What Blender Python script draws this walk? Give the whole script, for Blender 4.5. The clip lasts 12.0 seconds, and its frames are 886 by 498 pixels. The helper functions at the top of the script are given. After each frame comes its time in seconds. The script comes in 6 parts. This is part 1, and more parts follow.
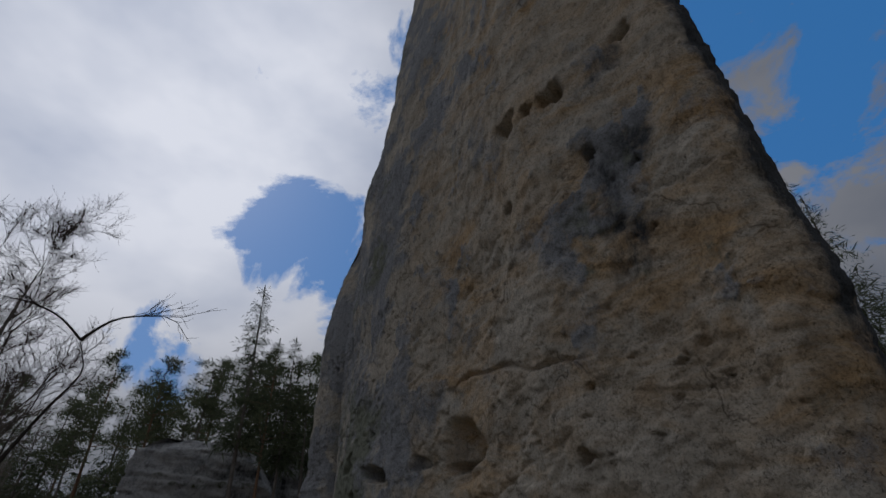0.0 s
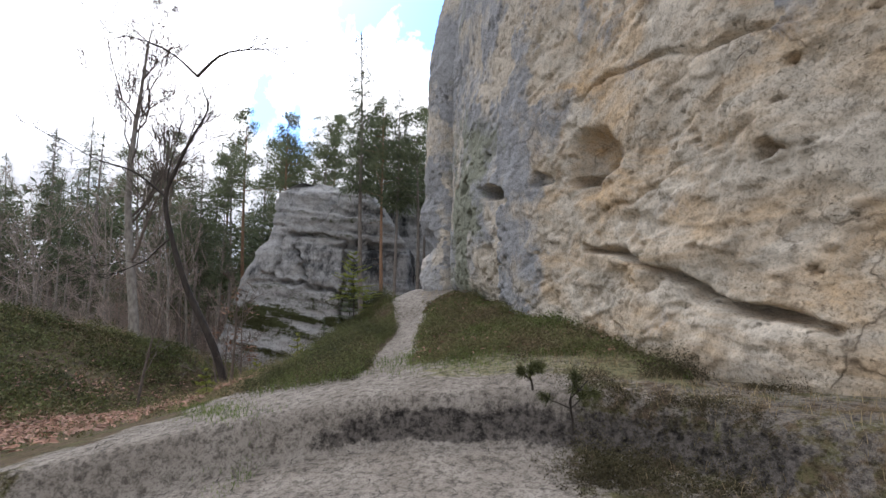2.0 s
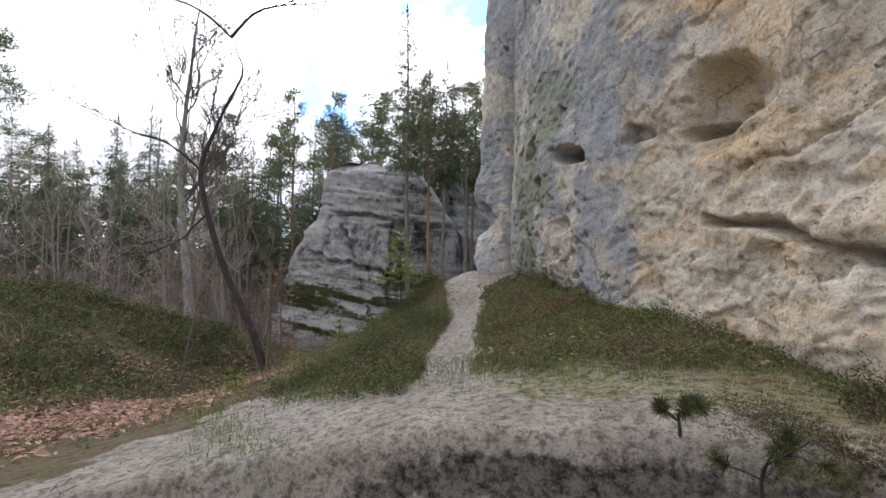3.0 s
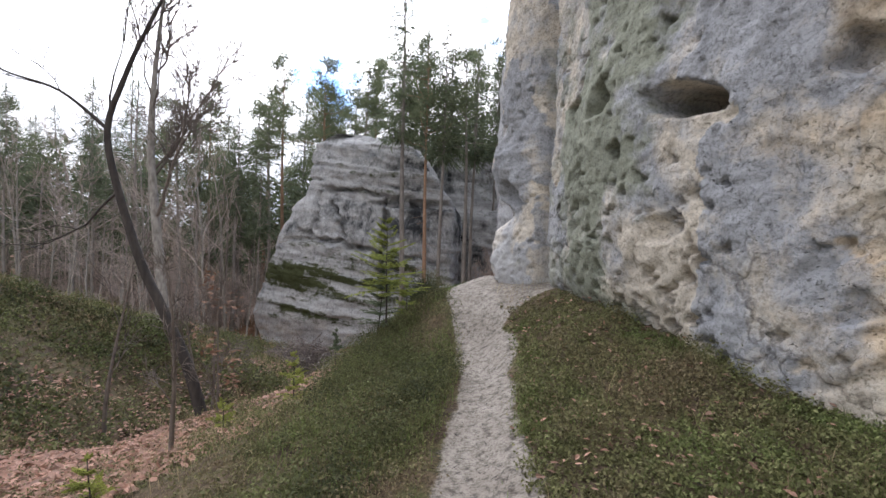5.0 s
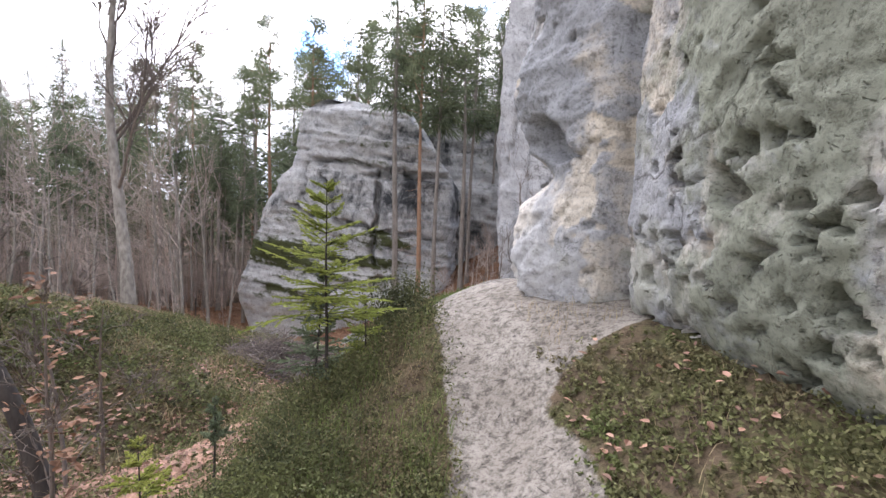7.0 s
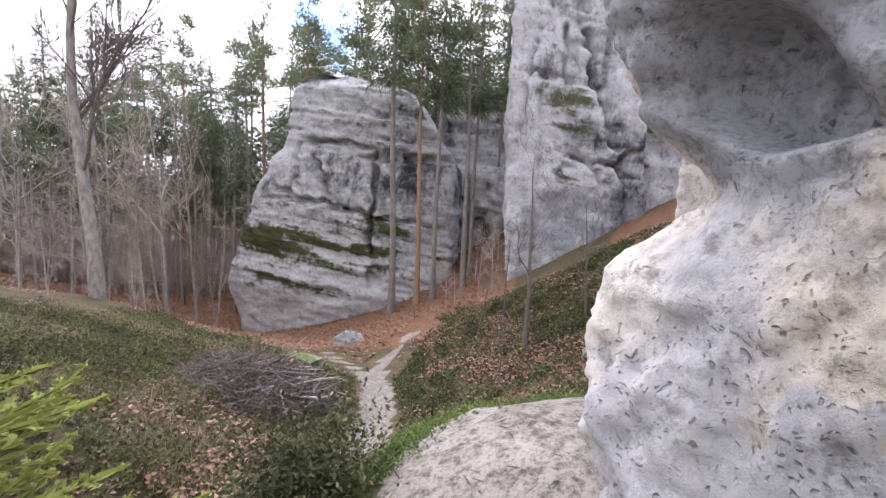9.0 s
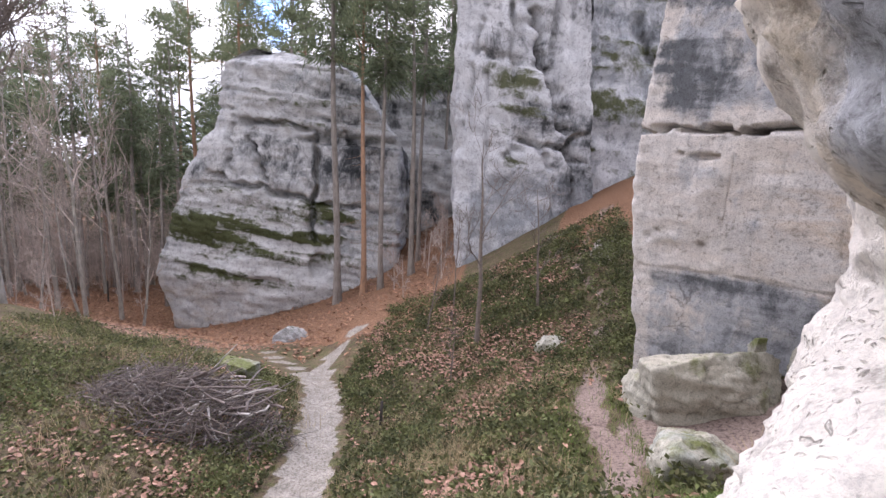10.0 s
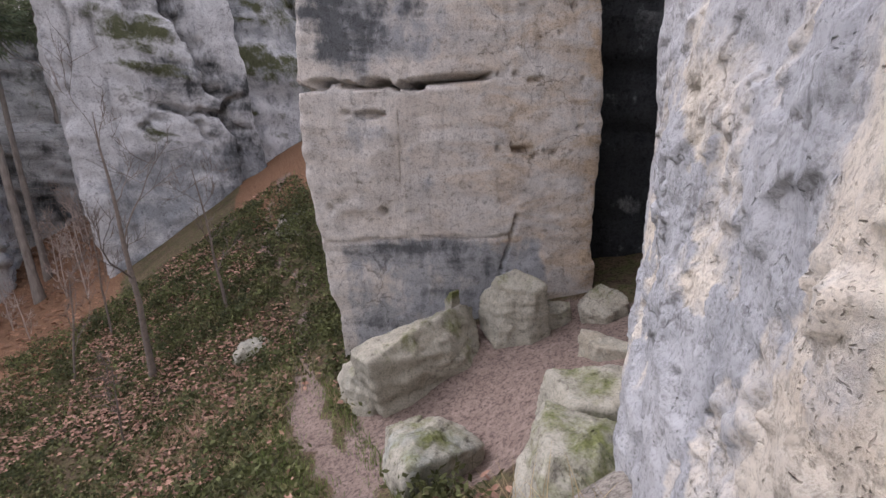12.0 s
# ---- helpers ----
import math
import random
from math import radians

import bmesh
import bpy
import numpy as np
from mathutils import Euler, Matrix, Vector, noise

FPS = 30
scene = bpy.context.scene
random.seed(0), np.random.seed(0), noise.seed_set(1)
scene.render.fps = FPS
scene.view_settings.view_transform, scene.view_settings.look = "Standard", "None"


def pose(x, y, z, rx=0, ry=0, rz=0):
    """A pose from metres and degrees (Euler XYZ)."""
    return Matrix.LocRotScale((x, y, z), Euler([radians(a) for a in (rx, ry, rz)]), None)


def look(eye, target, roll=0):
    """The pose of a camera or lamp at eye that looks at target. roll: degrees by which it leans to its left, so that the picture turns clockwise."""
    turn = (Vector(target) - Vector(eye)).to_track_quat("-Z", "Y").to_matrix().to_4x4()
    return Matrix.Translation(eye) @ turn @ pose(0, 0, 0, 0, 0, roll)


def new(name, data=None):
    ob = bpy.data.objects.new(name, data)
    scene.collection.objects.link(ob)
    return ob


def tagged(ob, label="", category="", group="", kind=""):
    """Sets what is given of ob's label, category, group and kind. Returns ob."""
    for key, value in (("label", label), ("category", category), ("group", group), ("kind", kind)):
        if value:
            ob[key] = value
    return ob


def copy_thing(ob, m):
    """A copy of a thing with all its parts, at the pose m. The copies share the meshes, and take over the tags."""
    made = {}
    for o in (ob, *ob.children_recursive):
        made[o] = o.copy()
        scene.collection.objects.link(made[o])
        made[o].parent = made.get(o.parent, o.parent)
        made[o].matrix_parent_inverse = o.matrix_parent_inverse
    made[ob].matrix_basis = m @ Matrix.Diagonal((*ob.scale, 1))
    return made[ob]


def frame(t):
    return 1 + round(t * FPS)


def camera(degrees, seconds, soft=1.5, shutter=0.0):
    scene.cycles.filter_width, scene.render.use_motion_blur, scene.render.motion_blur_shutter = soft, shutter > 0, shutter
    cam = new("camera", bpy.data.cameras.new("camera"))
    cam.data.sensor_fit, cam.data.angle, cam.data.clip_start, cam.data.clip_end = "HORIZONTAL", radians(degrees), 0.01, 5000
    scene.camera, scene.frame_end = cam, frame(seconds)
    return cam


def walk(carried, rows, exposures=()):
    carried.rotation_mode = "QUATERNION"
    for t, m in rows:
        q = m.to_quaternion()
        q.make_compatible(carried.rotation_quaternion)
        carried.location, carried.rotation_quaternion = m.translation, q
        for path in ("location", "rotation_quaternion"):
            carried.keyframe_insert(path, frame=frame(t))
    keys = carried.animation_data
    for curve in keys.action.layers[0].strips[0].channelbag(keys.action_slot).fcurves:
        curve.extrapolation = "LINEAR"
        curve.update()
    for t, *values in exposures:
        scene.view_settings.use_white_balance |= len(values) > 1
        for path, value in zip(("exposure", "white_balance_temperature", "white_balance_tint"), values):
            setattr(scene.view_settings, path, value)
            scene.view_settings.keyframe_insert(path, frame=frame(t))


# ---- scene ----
cam = camera(86.5, 12.0)
METRES, EYE, TILT, LEAN, TURN = 16.0, 1.5, 32.5, 1.2, 0.0
ROWS = [
    (0.0, 0.0, 0.0, 0.0, 0.0, 0.0, -0.0),
    (0.5, 0.0012, 0.0012, -0.0072, 2.66, -10.87, 1.05),
    (1.0, 0.0016, 0.0036, -0.0153, 5.02, -20.4, 2.03),
    (1.5, -0.0051, 0.0159, -0.0299, 8.24, -26.19, 3.03),
    (2.0, -0.02, 0.0412, -0.0534, 11.37, -28.79, 4.33),
    (2.5, -0.0344, 0.074, -0.0799, 14.17, -30.09, 5.92),
    (3.0, -0.0551, 0.1111, -0.0993, 16.27, -30.69, 7.05),
    (5.0, -0.1231, 0.2791, -0.1794, 16.27, -33.61, 6.11),
    (5.5, -0.1376, 0.3222, -0.1936, 15.99, -35.43, 5.49),
    (6.0, -0.1482, 0.3578, -0.2201, 16.39, -36.75, 5.53),
    (6.5, -0.1629, 0.3953, -0.2527, 16.53, -36.82, 5.34),
    (7.0, -0.1754, 0.4415, -0.2837, 16.13, -36.7, 5.76),
]
PATH = [(t, pose(0, 0, EYE, TILT, LEAN, TURN) @ pose(METRES * x, METRES * y, METRES * z, 90 + pitch, roll, yaw)) for t, x, y, z, yaw, pitch, roll in ROWS]
# past the ledge: seconds, eye, a point looked at, lean
LEDGE_ROWS = [
    (8.8, (-3.431, 11.05, 1.773), (-4.019, 12.945, 1.526), 3.0),
    (9.0, (-3.498, 11.289, 1.806), (-4.072, 13.187, 1.548), 2.9),
    (9.5, (-3.636, 11.841, 1.915), (-4.158, 13.751, 1.634), 2.7),
    (10.0, (-3.755, 12.381, 2.02), (-4.111, 14.322, 1.695), 2.6),
    (10.5, (-3.758, 12.933, 2.075), (-3.826, 14.897, 1.7), 1.1),
    (11.0, (-3.688, 13.46, 2.112), (-3.381, 15.391, 1.689), -0.3),
    (11.5, (-3.508, 13.927, 2.127), (-2.881, 15.768, 1.658), -2.0),
    (12.0, (-3.243, 14.343, 2.144), (-2.388, 16.089, 1.674), -2.5),
]
PATH += [(t, look(eye, target, roll)) for t, eye, target, roll in LEDGE_ROWS]
walk(cam, PATH, [(0.0, -3.0, 6000, 14), (0.4, -2.6, 6050, 14), (0.8, -1.95, 6200, 14), (1.1, -1.35, 6200, 14), (1.5, -0.75, 6200, 14), (2.0, -0.4, 6250, 15), (3.2, -0.25, 6250, 15), (5.0, 0.05, 6250, 16), (5.6, 0.4, 6250, 17), (7.0, 0.6, 6250, 19), (9.5, 0.65, 6200, 23), (10.5, 0.65, 6200, 24), (12.0, 0.05, 6350, 23)])

# ---- sky and sun ----
SUN_EL, SUN_AZ = radians(45), radians(322)
world = bpy.data.worlds.new("sky")
scene.world = world
world.use_nodes = True


def tree_of(owner):
    owner.use_nodes = True
    nt = owner.node_tree
    nt.nodes.clear()
    return nt


def node(nt, kind, **values):
    n = nt.nodes.new(kind)
    for key, value in values.items():
        n.inputs[key.replace("_", " ")].default_value = value
    return n


def ramp(nt, source, stops, smooth=False):
    r = nt.nodes.new("ShaderNodeValToRGB")
    r.color_ramp.interpolation = "EASE" if smooth else "LINEAR"
    while len(r.color_ramp.elements) < len(stops):
        r.color_ramp.elements.new(0.5)
    for e, (at, c) in zip(r.color_ramp.elements, stops):
        e.position, e.color = at, (*c, 1) if len(c) == 3 else (c[0], c[0], c[0], 1)
    nt.links.new(source, r.inputs[0])
    return r.outputs[0]


def mix(nt, fac, a, b, how="MIX"):
    m = nt.nodes.new("ShaderNodeMix")
    m.data_type, m.blend_type = "RGBA", how
    for socket, value in ((m.inputs[0], fac), (m.inputs[6], a), (m.inputs[7], b)):
        if hasattr(value, "is_linked"):
            nt.links.new(value, socket)
        else:
            socket.default_value = value if socket == m.inputs[0] else (*value, 1)
    return m.outputs[2]


def tex(nt, vector, scale, detail=6, rough=0.6, squash=(1, 1, 1), distortion=0.0):
    mp = nt.nodes.new("ShaderNodeMapping")
    mp.inputs["Scale"].default_value = squash
    nt.links.new(vector, mp.inputs[0])
    n = node(nt, "ShaderNodeTexNoise", Scale=scale, Detail=detail, Roughness=rough, Distortion=distortion)
    nt.links.new(mp.outputs[0], n.inputs["Vector"])
    return n.outputs[0]


def make_sky():
    nt = tree_of(world)
    sky = nt.nodes.new("ShaderNodeTexSky")
    sky.sky_type, sky.sun_disc = "NISHITA", False
    sky.sun_elevation, sky.sun_rotation = SUN_EL, SUN_AZ
    clear = node(nt, "ShaderNodeBackground", Strength=0.15)
    nt.links.new(sky.outputs[0], clear.inputs[0])
    # sunlit blue air in the gaps
    air = node(nt, "ShaderNodeBackground", Color=(0.06, 0.40, 1.0, 1.0), Strength=2.2)
    blue = nt.nodes.new("ShaderNodeAddShader")
    nt.links.new(clear.outputs[0], blue.inputs[0])
    nt.links.new(air.outputs[0], blue.inputs[1])
    co = nt.nodes.new("ShaderNodeTexCoord").outputs["Generated"]
    bank = tex(nt, co, 4.2, 8, 0.62, (1, 1, 1.3), 0.4)
    # openings between the clouds
    for way, near, deep in (((-0.25, 0.82, 0.52), 0.982, 0.25), ((0.53, 0.50, 0.69), 0.93, 0.24)):
        dot = nt.nodes.new("ShaderNodeVectorMath")
        dot.operation = "DOT_PRODUCT"
        nt.links.new(co, dot.inputs[0])
        dot.inputs[1].default_value = way
        hole = nt.nodes.new("ShaderNodeMapRange")
        hole.interpolation_type = "SMOOTHSTEP"
        for key, value in (("From Min", near), ("From Max", 1.0), ("To Min", 0.0), ("To Max", deep)):
            hole.inputs[key].default_value = value
        nt.links.new(dot.outputs["Value"], hole.inputs["Value"])
        less = nt.nodes.new("ShaderNodeMath")
        less.operation = "SUBTRACT"
        nt.links.new(bank, less.inputs[0])
        nt.links.new(hole.outputs[0], less.inputs[1])
        bank = less.outputs[0]
    cover = ramp(nt, bank, [(0.30, (0.0,)), (0.38, (1.0,))])
    shade = ramp(nt, tex(nt, co, 1.9, 5, 0.5, (1, 1, 1.8)), [(0.36, (0.58, 0.63, 0.72)), (0.58, (0.98, 0.99, 1.0))])
    # clouds shine brighter round the hidden sun
    to_sun = nt.nodes.new("ShaderNodeVectorMath")
    to_sun.operation = "DOT_PRODUCT"
    nt.links.new(co, to_sun.inputs[0])
    to_sun.inputs[1].default_value = (math.sin(SUN_AZ) * math.cos(SUN_EL), math.cos(SUN_AZ) * math.cos(SUN_EL), math.sin(SUN_EL))
    glow = nt.nodes.new("ShaderNodeMapRange")
    glow.interpolation_type = "SMOOTHSTEP"
    for key, value in (("From Min", 0.74), ("From Max", 1.0), ("To Min", 1.6), ("To Max", 5.8)):
        glow.inputs[key].default_value = value
    nt.links.new(to_sun.outputs["Value"], glow.inputs["Value"])
    cloud = nt.nodes.new("ShaderNodeBackground")
    nt.links.new(glow.outputs[0], cloud.inputs["Strength"])
    nt.links.new(shade, cloud.inputs[0])
    both = nt.nodes.new("ShaderNodeMixShader")
    nt.links.new(cover, both.inputs[0])
    nt.links.new(blue.outputs[0], both.inputs[1])
    nt.links.new(cloud.outputs[0], both.inputs[2])
    out = nt.nodes.new("ShaderNodeOutputWorld")
    nt.links.new(both.outputs[0], out.inputs[0])


make_sky()
sun = new("sun", bpy.data.lights.new("sun", "SUN"))
sun.data.energy, sun.data.angle, sun.data.color = 0.9, radians(16), (1.0, 0.96, 0.9)
sun.matrix_world = look((0, 0, 60), (60 * -math.sin(SUN_AZ), 60 * -math.cos(SUN_AZ), 60 - 60 * math.tan(SUN_EL)))

# ---- noise ----


def lattice(ix, iy, iz, seed):
    h = (ix * 374761393 + iy * 668265263 + iz * 2147483647 + seed * 1274126177) & 0xFFFFFFFF
    h = ((h ^ (h >> 13)) * 1274126177) & 0xFFFFFFFF
    return ((h ^ (h >> 16)) & 0xFFFF) / 32767.5 - 1.0


def vnoise(p, seed=0):
    """Smooth value noise in -1..1 for an (n, 3) array."""
    i = np.floor(p).astype(np.int64)
    f = p - i
    f = f * f * f * (f * (f * 6 - 15) + 10)
    out = 0.0
    for dx in (0, 1):
        wx = f[:, 0] if dx else 1 - f[:, 0]
        for dy in (0, 1):
            wy = wx * (f[:, 1] if dy else 1 - f[:, 1])
            for dz in (0, 1):
                out = out + wy * (f[:, 2] if dz else 1 - f[:, 2]) * lattice(i[:, 0] + dx, i[:, 1] + dy, i[:, 2] + dz, seed)
    return out


def fbm(p, octaves=4, seed=0, gain=0.5, ridged=False):
    out, amp, total = 0.0, 1.0, 0.0
    for o in range(octaves):
        n = vnoise(p * 2.03**o + 17.3 * o, seed + o)
        out = out + amp * (1 - 2 * np.abs(n) if ridged else n)
        total, amp = total + amp, amp * gain
    return out / total


def step(a, b, x):
    t = np.clip((x - a) / (b - a), 0, 1)
    return t * t * (3 - 2 * t)


# ---- building helpers ----


def link_mesh(name, verts, faces, material, attrs=None, smooth=True):
    """A mesh object from numpy arrays; faces is (n, 3) or (n, 4), attrs gives floats per vertex."""
    me = bpy.data.meshes.new(name)
    k = faces.shape[1]
    me.vertices.add(len(verts))
    me.vertices.foreach_set("co", np.ascontiguousarray(verts, np.float32).ravel())
    me.loops.add(faces.size)
    me.loops.foreach_set("vertex_index", np.ascontiguousarray(faces, np.int32).ravel())
    me.polygons.add(len(faces))
    me.polygons.foreach_set("loop_start", np.arange(0, faces.size, k, dtype=np.int32))
    me.polygons.foreach_set("use_smooth", np.full(len(faces), smooth))
    for key, values in (attrs or {}).items():
        a = me.attributes.new(key, "FLOAT", "POINT")
        a.data.foreach_set("value", np.ascontiguousarray(values, np.float32))
    me.update(calc_edges=True)
    me.validate()
    me.materials.append(material)
    return new(name, me)


def child(ob, parent):
    ob.parent = parent
    ob.matrix_parent_inverse = parent.matrix_world.inverted()
    return ob


def grid_faces(rows, cols, wrap=False):
    r, c = np.meshgrid(np.arange(rows - 1), np.arange(cols if wrap else cols - 1), indexing="ij")
    n = (c + 1) % cols
    return np.stack([r * cols + c, r * cols + n, (r + 1) * cols + n, (r + 1) * cols + c], -1).reshape(-1, 4)


# ---- materials ----


def finish(nt, colour, rough=0.9, bump=None, strength=0.4, distance=0.02, spec=0.3):
    b = nt.nodes.new("ShaderNodeBsdfPrincipled")
    nt.links.new(colour, b.inputs["Base Color"])
    b.inputs["Roughness"].default_value = rough
    b.inputs["Specular IOR Level"].default_value = spec
    if bump is not None:
        bp = node(nt, "ShaderNodeBump", Strength=strength, Distance=distance)
        nt.links.new(bump, bp.inputs["Height"])
        nt.links.new(bp.outputs[0], b.inputs["Normal"])
    out = nt.nodes.new("ShaderNodeOutputMaterial")
    nt.links.new(b.outputs[0], out.inputs[0])
    return b


def attribute(nt, name):
    a = nt.nodes.new("ShaderNodeAttribute")
    a.attribute_name = name
    return a.outputs["Fac"]


def position(nt):
    return nt.nodes.new("ShaderNodeNewGeometry").outputs["Position"]


def rock_material(name, light, warm, grey, dark, moss=(0.10, 0.12, 0.05), size=1.0, bump=0.02, bands=0.0):
    """Sandstone: pale body, warm iron bands, grey crust, dark crust and painted shade, and green cover, each by its own
    mask.
    """
    m = bpy.data.materials.new(name)
    nt = tree_of(m)
    p = position(nt)
    c = mix(nt, ramp(nt, tex(nt, p, 1.3 / size, 8, 0.65, (1, 1, 1.5)), [(0.35, (0.0,)), (0.65, (1.0,))]), light, tuple(0.78 * v for v in light))
    w = nt.nodes.new("ShaderNodeMath")
    w.operation = "MULTIPLY"
    nt.links.new(ramp(nt, tex(nt, p, 1.1 / size, 9, 0.68, (0.8, 0.8, 1.7), 0.6), [(0.42, (0.0,)), (0.62, (1.0,))]), w.inputs[0])
    nt.links.new(attribute(nt, "warm"), w.inputs[1])
    c = mix(nt, w.outputs[0], c, warm)
    for key, colour, sc, sq, lo in (("grey", grey, 1.6, (1, 1, 0.9), 0.30), ("dark", dark, 1.2, (1.4, 1.4, 0.8), 0.28), ("moss", moss, 2.2, (1, 1, 1), 0.28)):
        n = nt.nodes.new("ShaderNodeMath")
        n.operation = "MULTIPLY_ADD"
        nt.links.new(tex(nt, p, sc / size, 9, 0.72, sq, 0.3), n.inputs[0])
        n.inputs[1].default_value = 1.0
        nt.links.new(attribute(nt, key), n.inputs[2])
        c = mix(nt, ramp(nt, n.outputs[0], [(0.62 + lo - 0.1, (0.0,)), (0.62 + lo + 0.1, (1.0,))]), c, colour)
    fine = tex(nt, p, 34 / size, 7, 0.75)
    speck = tex(nt, p, 8 / size, 9, 0.78)
    c = mix(nt, 0.62, c, ramp(nt, fine, [(0.36, (0.36, 0.35, 0.34)), (0.52, (1.06, 1.06, 1.06))]), "MULTIPLY")
    c = mix(nt, attribute(nt, "pale"), c, (0.615, 0.592, 0.56))
    c = mix(nt, 0.70, c, ramp(nt, speck, [(0.37, (0.42, 0.41, 0.40)), (0.47, (1.06, 1.06, 1.06))]), "MULTIPLY")
    if bands:
        beds = tex(nt, p, 1.0, 9, 0.7, (0.10, 0.10, 1.5), 0.25)
        c = mix(nt, bands, c, ramp(nt, beds, [(0.40, (0.16, 0.165, 0.17)), (0.50, (1.08, 1.08, 1.07))]), "MULTIPLY")
    warp = nt.nodes.new("ShaderNodeVectorMath")
    warp.operation = "MULTIPLY_ADD"
    nz = node(nt, "ShaderNodeTexNoise", Scale=2.2 / size, Detail=5.0)
    nt.links.new(p, nz.inputs["Vector"])
    nt.links.new(nz.outputs["Color"], warp.inputs[0])
    warp.inputs[1].default_value = (0.9 * size, 0.9 * size, 0.9 * size)
    nt.links.new(p, warp.inputs[2])
    dots = node(nt, "ShaderNodeTexVoronoi", Scale=11.0 / size)
    nt.links.new(warp.outputs[0], dots.inputs["Vector"])
    pit = ramp(nt, dots.outputs["Distance"], [(0.06, (0.0,)), (0.15, (1.0,))])
    small = node(nt, "ShaderNodeTexVoronoi", Scale=27.0 / size)
    nt.links.new(warp.outputs[0], small.inputs["Vector"])
    grainy = ramp(nt, tex(nt, p, 1.7 / size, 5, 0.6), [(0.46, (0.0,)), (0.56, (1.0,))])
    chip = mix(nt, grainy, ramp(nt, small.outputs["Distance"], [(0.14, (0.0,)), (0.24, (1.0,))]), (1.0, 1.0, 1.0))
    streak = tex(nt, p, 2.4 / size, 7, 0.7, (1.6, 1.6, 0.22), 0.4)
    c = mix(nt, 0.40, c, ramp(nt, streak, [(0.34, (0.55, 0.56, 0.58)), (0.52, (1.04, 1.04, 1.04))]), "MULTIPLY")
    split = node(nt, "ShaderNodeTexVoronoi", Scale=0.85 / size)
    split.feature = "DISTANCE_TO_EDGE"
    nt.links.new(warp.outputs[0], split.inputs["Vector"])
    joint = ramp(nt, split.outputs["Distance"], [(0.0, (0.0,)), (0.022, (1.0,))])
    patch = ramp(nt, tex(nt, p, 0.7 / size, 4, 0.6), [(0.50, (1.0,)), (0.60, (0.0,))])
    joint = mix(nt, patch, joint, (1.0, 1.0, 1.0))
    c = mix(nt, 0.65, c, ramp(nt, joint, [(0.0, (0.30, 0.28, 0.27)), (1.0, (1.0, 1.0, 1.0))]), "MULTIPLY")
    # chips and pits are darkened in colour too, standing in for shade inside them
    c = mix(nt, 0.45, c, ramp(nt, chip, [(0.0, (0.35, 0.34, 0.33)), (1.0, (1.0, 1.0, 1.0))]), "MULTIPLY")
    c = mix(nt, 0.40, c, ramp(nt, pit, [(0.0, (0.35, 0.34, 0.33)), (1.0, (1.0, 1.0, 1.0))]), "MULTIPLY")
    h = mix(nt, 0.45, speck, fine)
    h = mix(nt, 0.40, h, pit)
    h = mix(nt, 0.15, h, joint)
    h = mix(nt, 0.25, h, chip)
    finish(nt, c, 0.95, h, 1.0, bump, 0.12)
    return m


def plain(name, colour, other, scale=6.0, rough=0.85, bump=0.01, squash=(1, 1, 1), vary=0.35, spec=0.25, through_light=0.0):
    """Two-tone grain; each object or island also varies a little."""
    m = bpy.data.materials.new(name)
    nt = tree_of(m)
    co = nt.nodes.new("ShaderNodeTexCoord").outputs["Object"]
    n = tex(nt, co, scale, 7, 0.65, squash)
    c = mix(nt, ramp(nt, n, [(0.35, (0.0,)), (0.65, (1.0,))]), colour, other)
    r = nt.nodes.new("ShaderNodeNewGeometry").outputs["Random Per Island"]
    c = mix(nt, 1.0, c, ramp(nt, r, [(0.0, (1 - vary,) * 3), (1.0, (1 + vary,) * 3)]), "MULTIPLY")
    b = finish(nt, c, rough, n, 0.5, bump, spec)
    if through_light:
        t = nt.nodes.new("ShaderNodeBsdfTranslucent")
        nt.links.new(c, t.inputs[0])
        ms = nt.nodes.new("ShaderNodeMixShader")
        ms.inputs[0].default_value = through_light
        nt.links.new(b.outputs[0], ms.inputs[1])
        nt.links.new(t.outputs[0], ms.inputs[2])
        out = [x for x in nt.nodes if x.bl_idname == "ShaderNodeOutputMaterial"][0]
        nt.links.new(ms.outputs[0], out.inputs[0])
    return m


M_CLIFF = rock_material("cliff_sandstone", (0.63, 0.565, 0.46), (0.53, 0.36, 0.19), (0.34, 0.345, 0.35), (0.085, 0.09, 0.095), (0.255, 0.265, 0.205), 1.0, 0.06)
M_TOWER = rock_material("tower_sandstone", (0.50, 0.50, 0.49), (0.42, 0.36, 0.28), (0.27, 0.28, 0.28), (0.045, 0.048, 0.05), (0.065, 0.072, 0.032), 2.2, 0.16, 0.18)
M_PILLAR = rock_material("pillar_sandstone", (0.52, 0.52, 0.52), (0.40, 0.34, 0.27), (0.25, 0.26, 0.27), (0.06, 0.063, 0.065), (0.085, 0.09, 0.05), 1.8, 0.10)
M_BLOCK = rock_material("block_sandstone", (0.66, 0.62, 0.57), (0.54, 0.42, 0.30), (0.38, 0.385, 0.39), (0.13, 0.135, 0.14), (0.16, 0.18, 0.09), 0.9, 0.07)
M_BOULDER = rock_material("boulder_sandstone", (0.37, 0.35, 0.285), (0.42, 0.33, 0.22), (0.30, 0.31, 0.27), (0.10, 0.10, 0.09), (0.14, 0.15, 0.06), 1.0, 0.04)


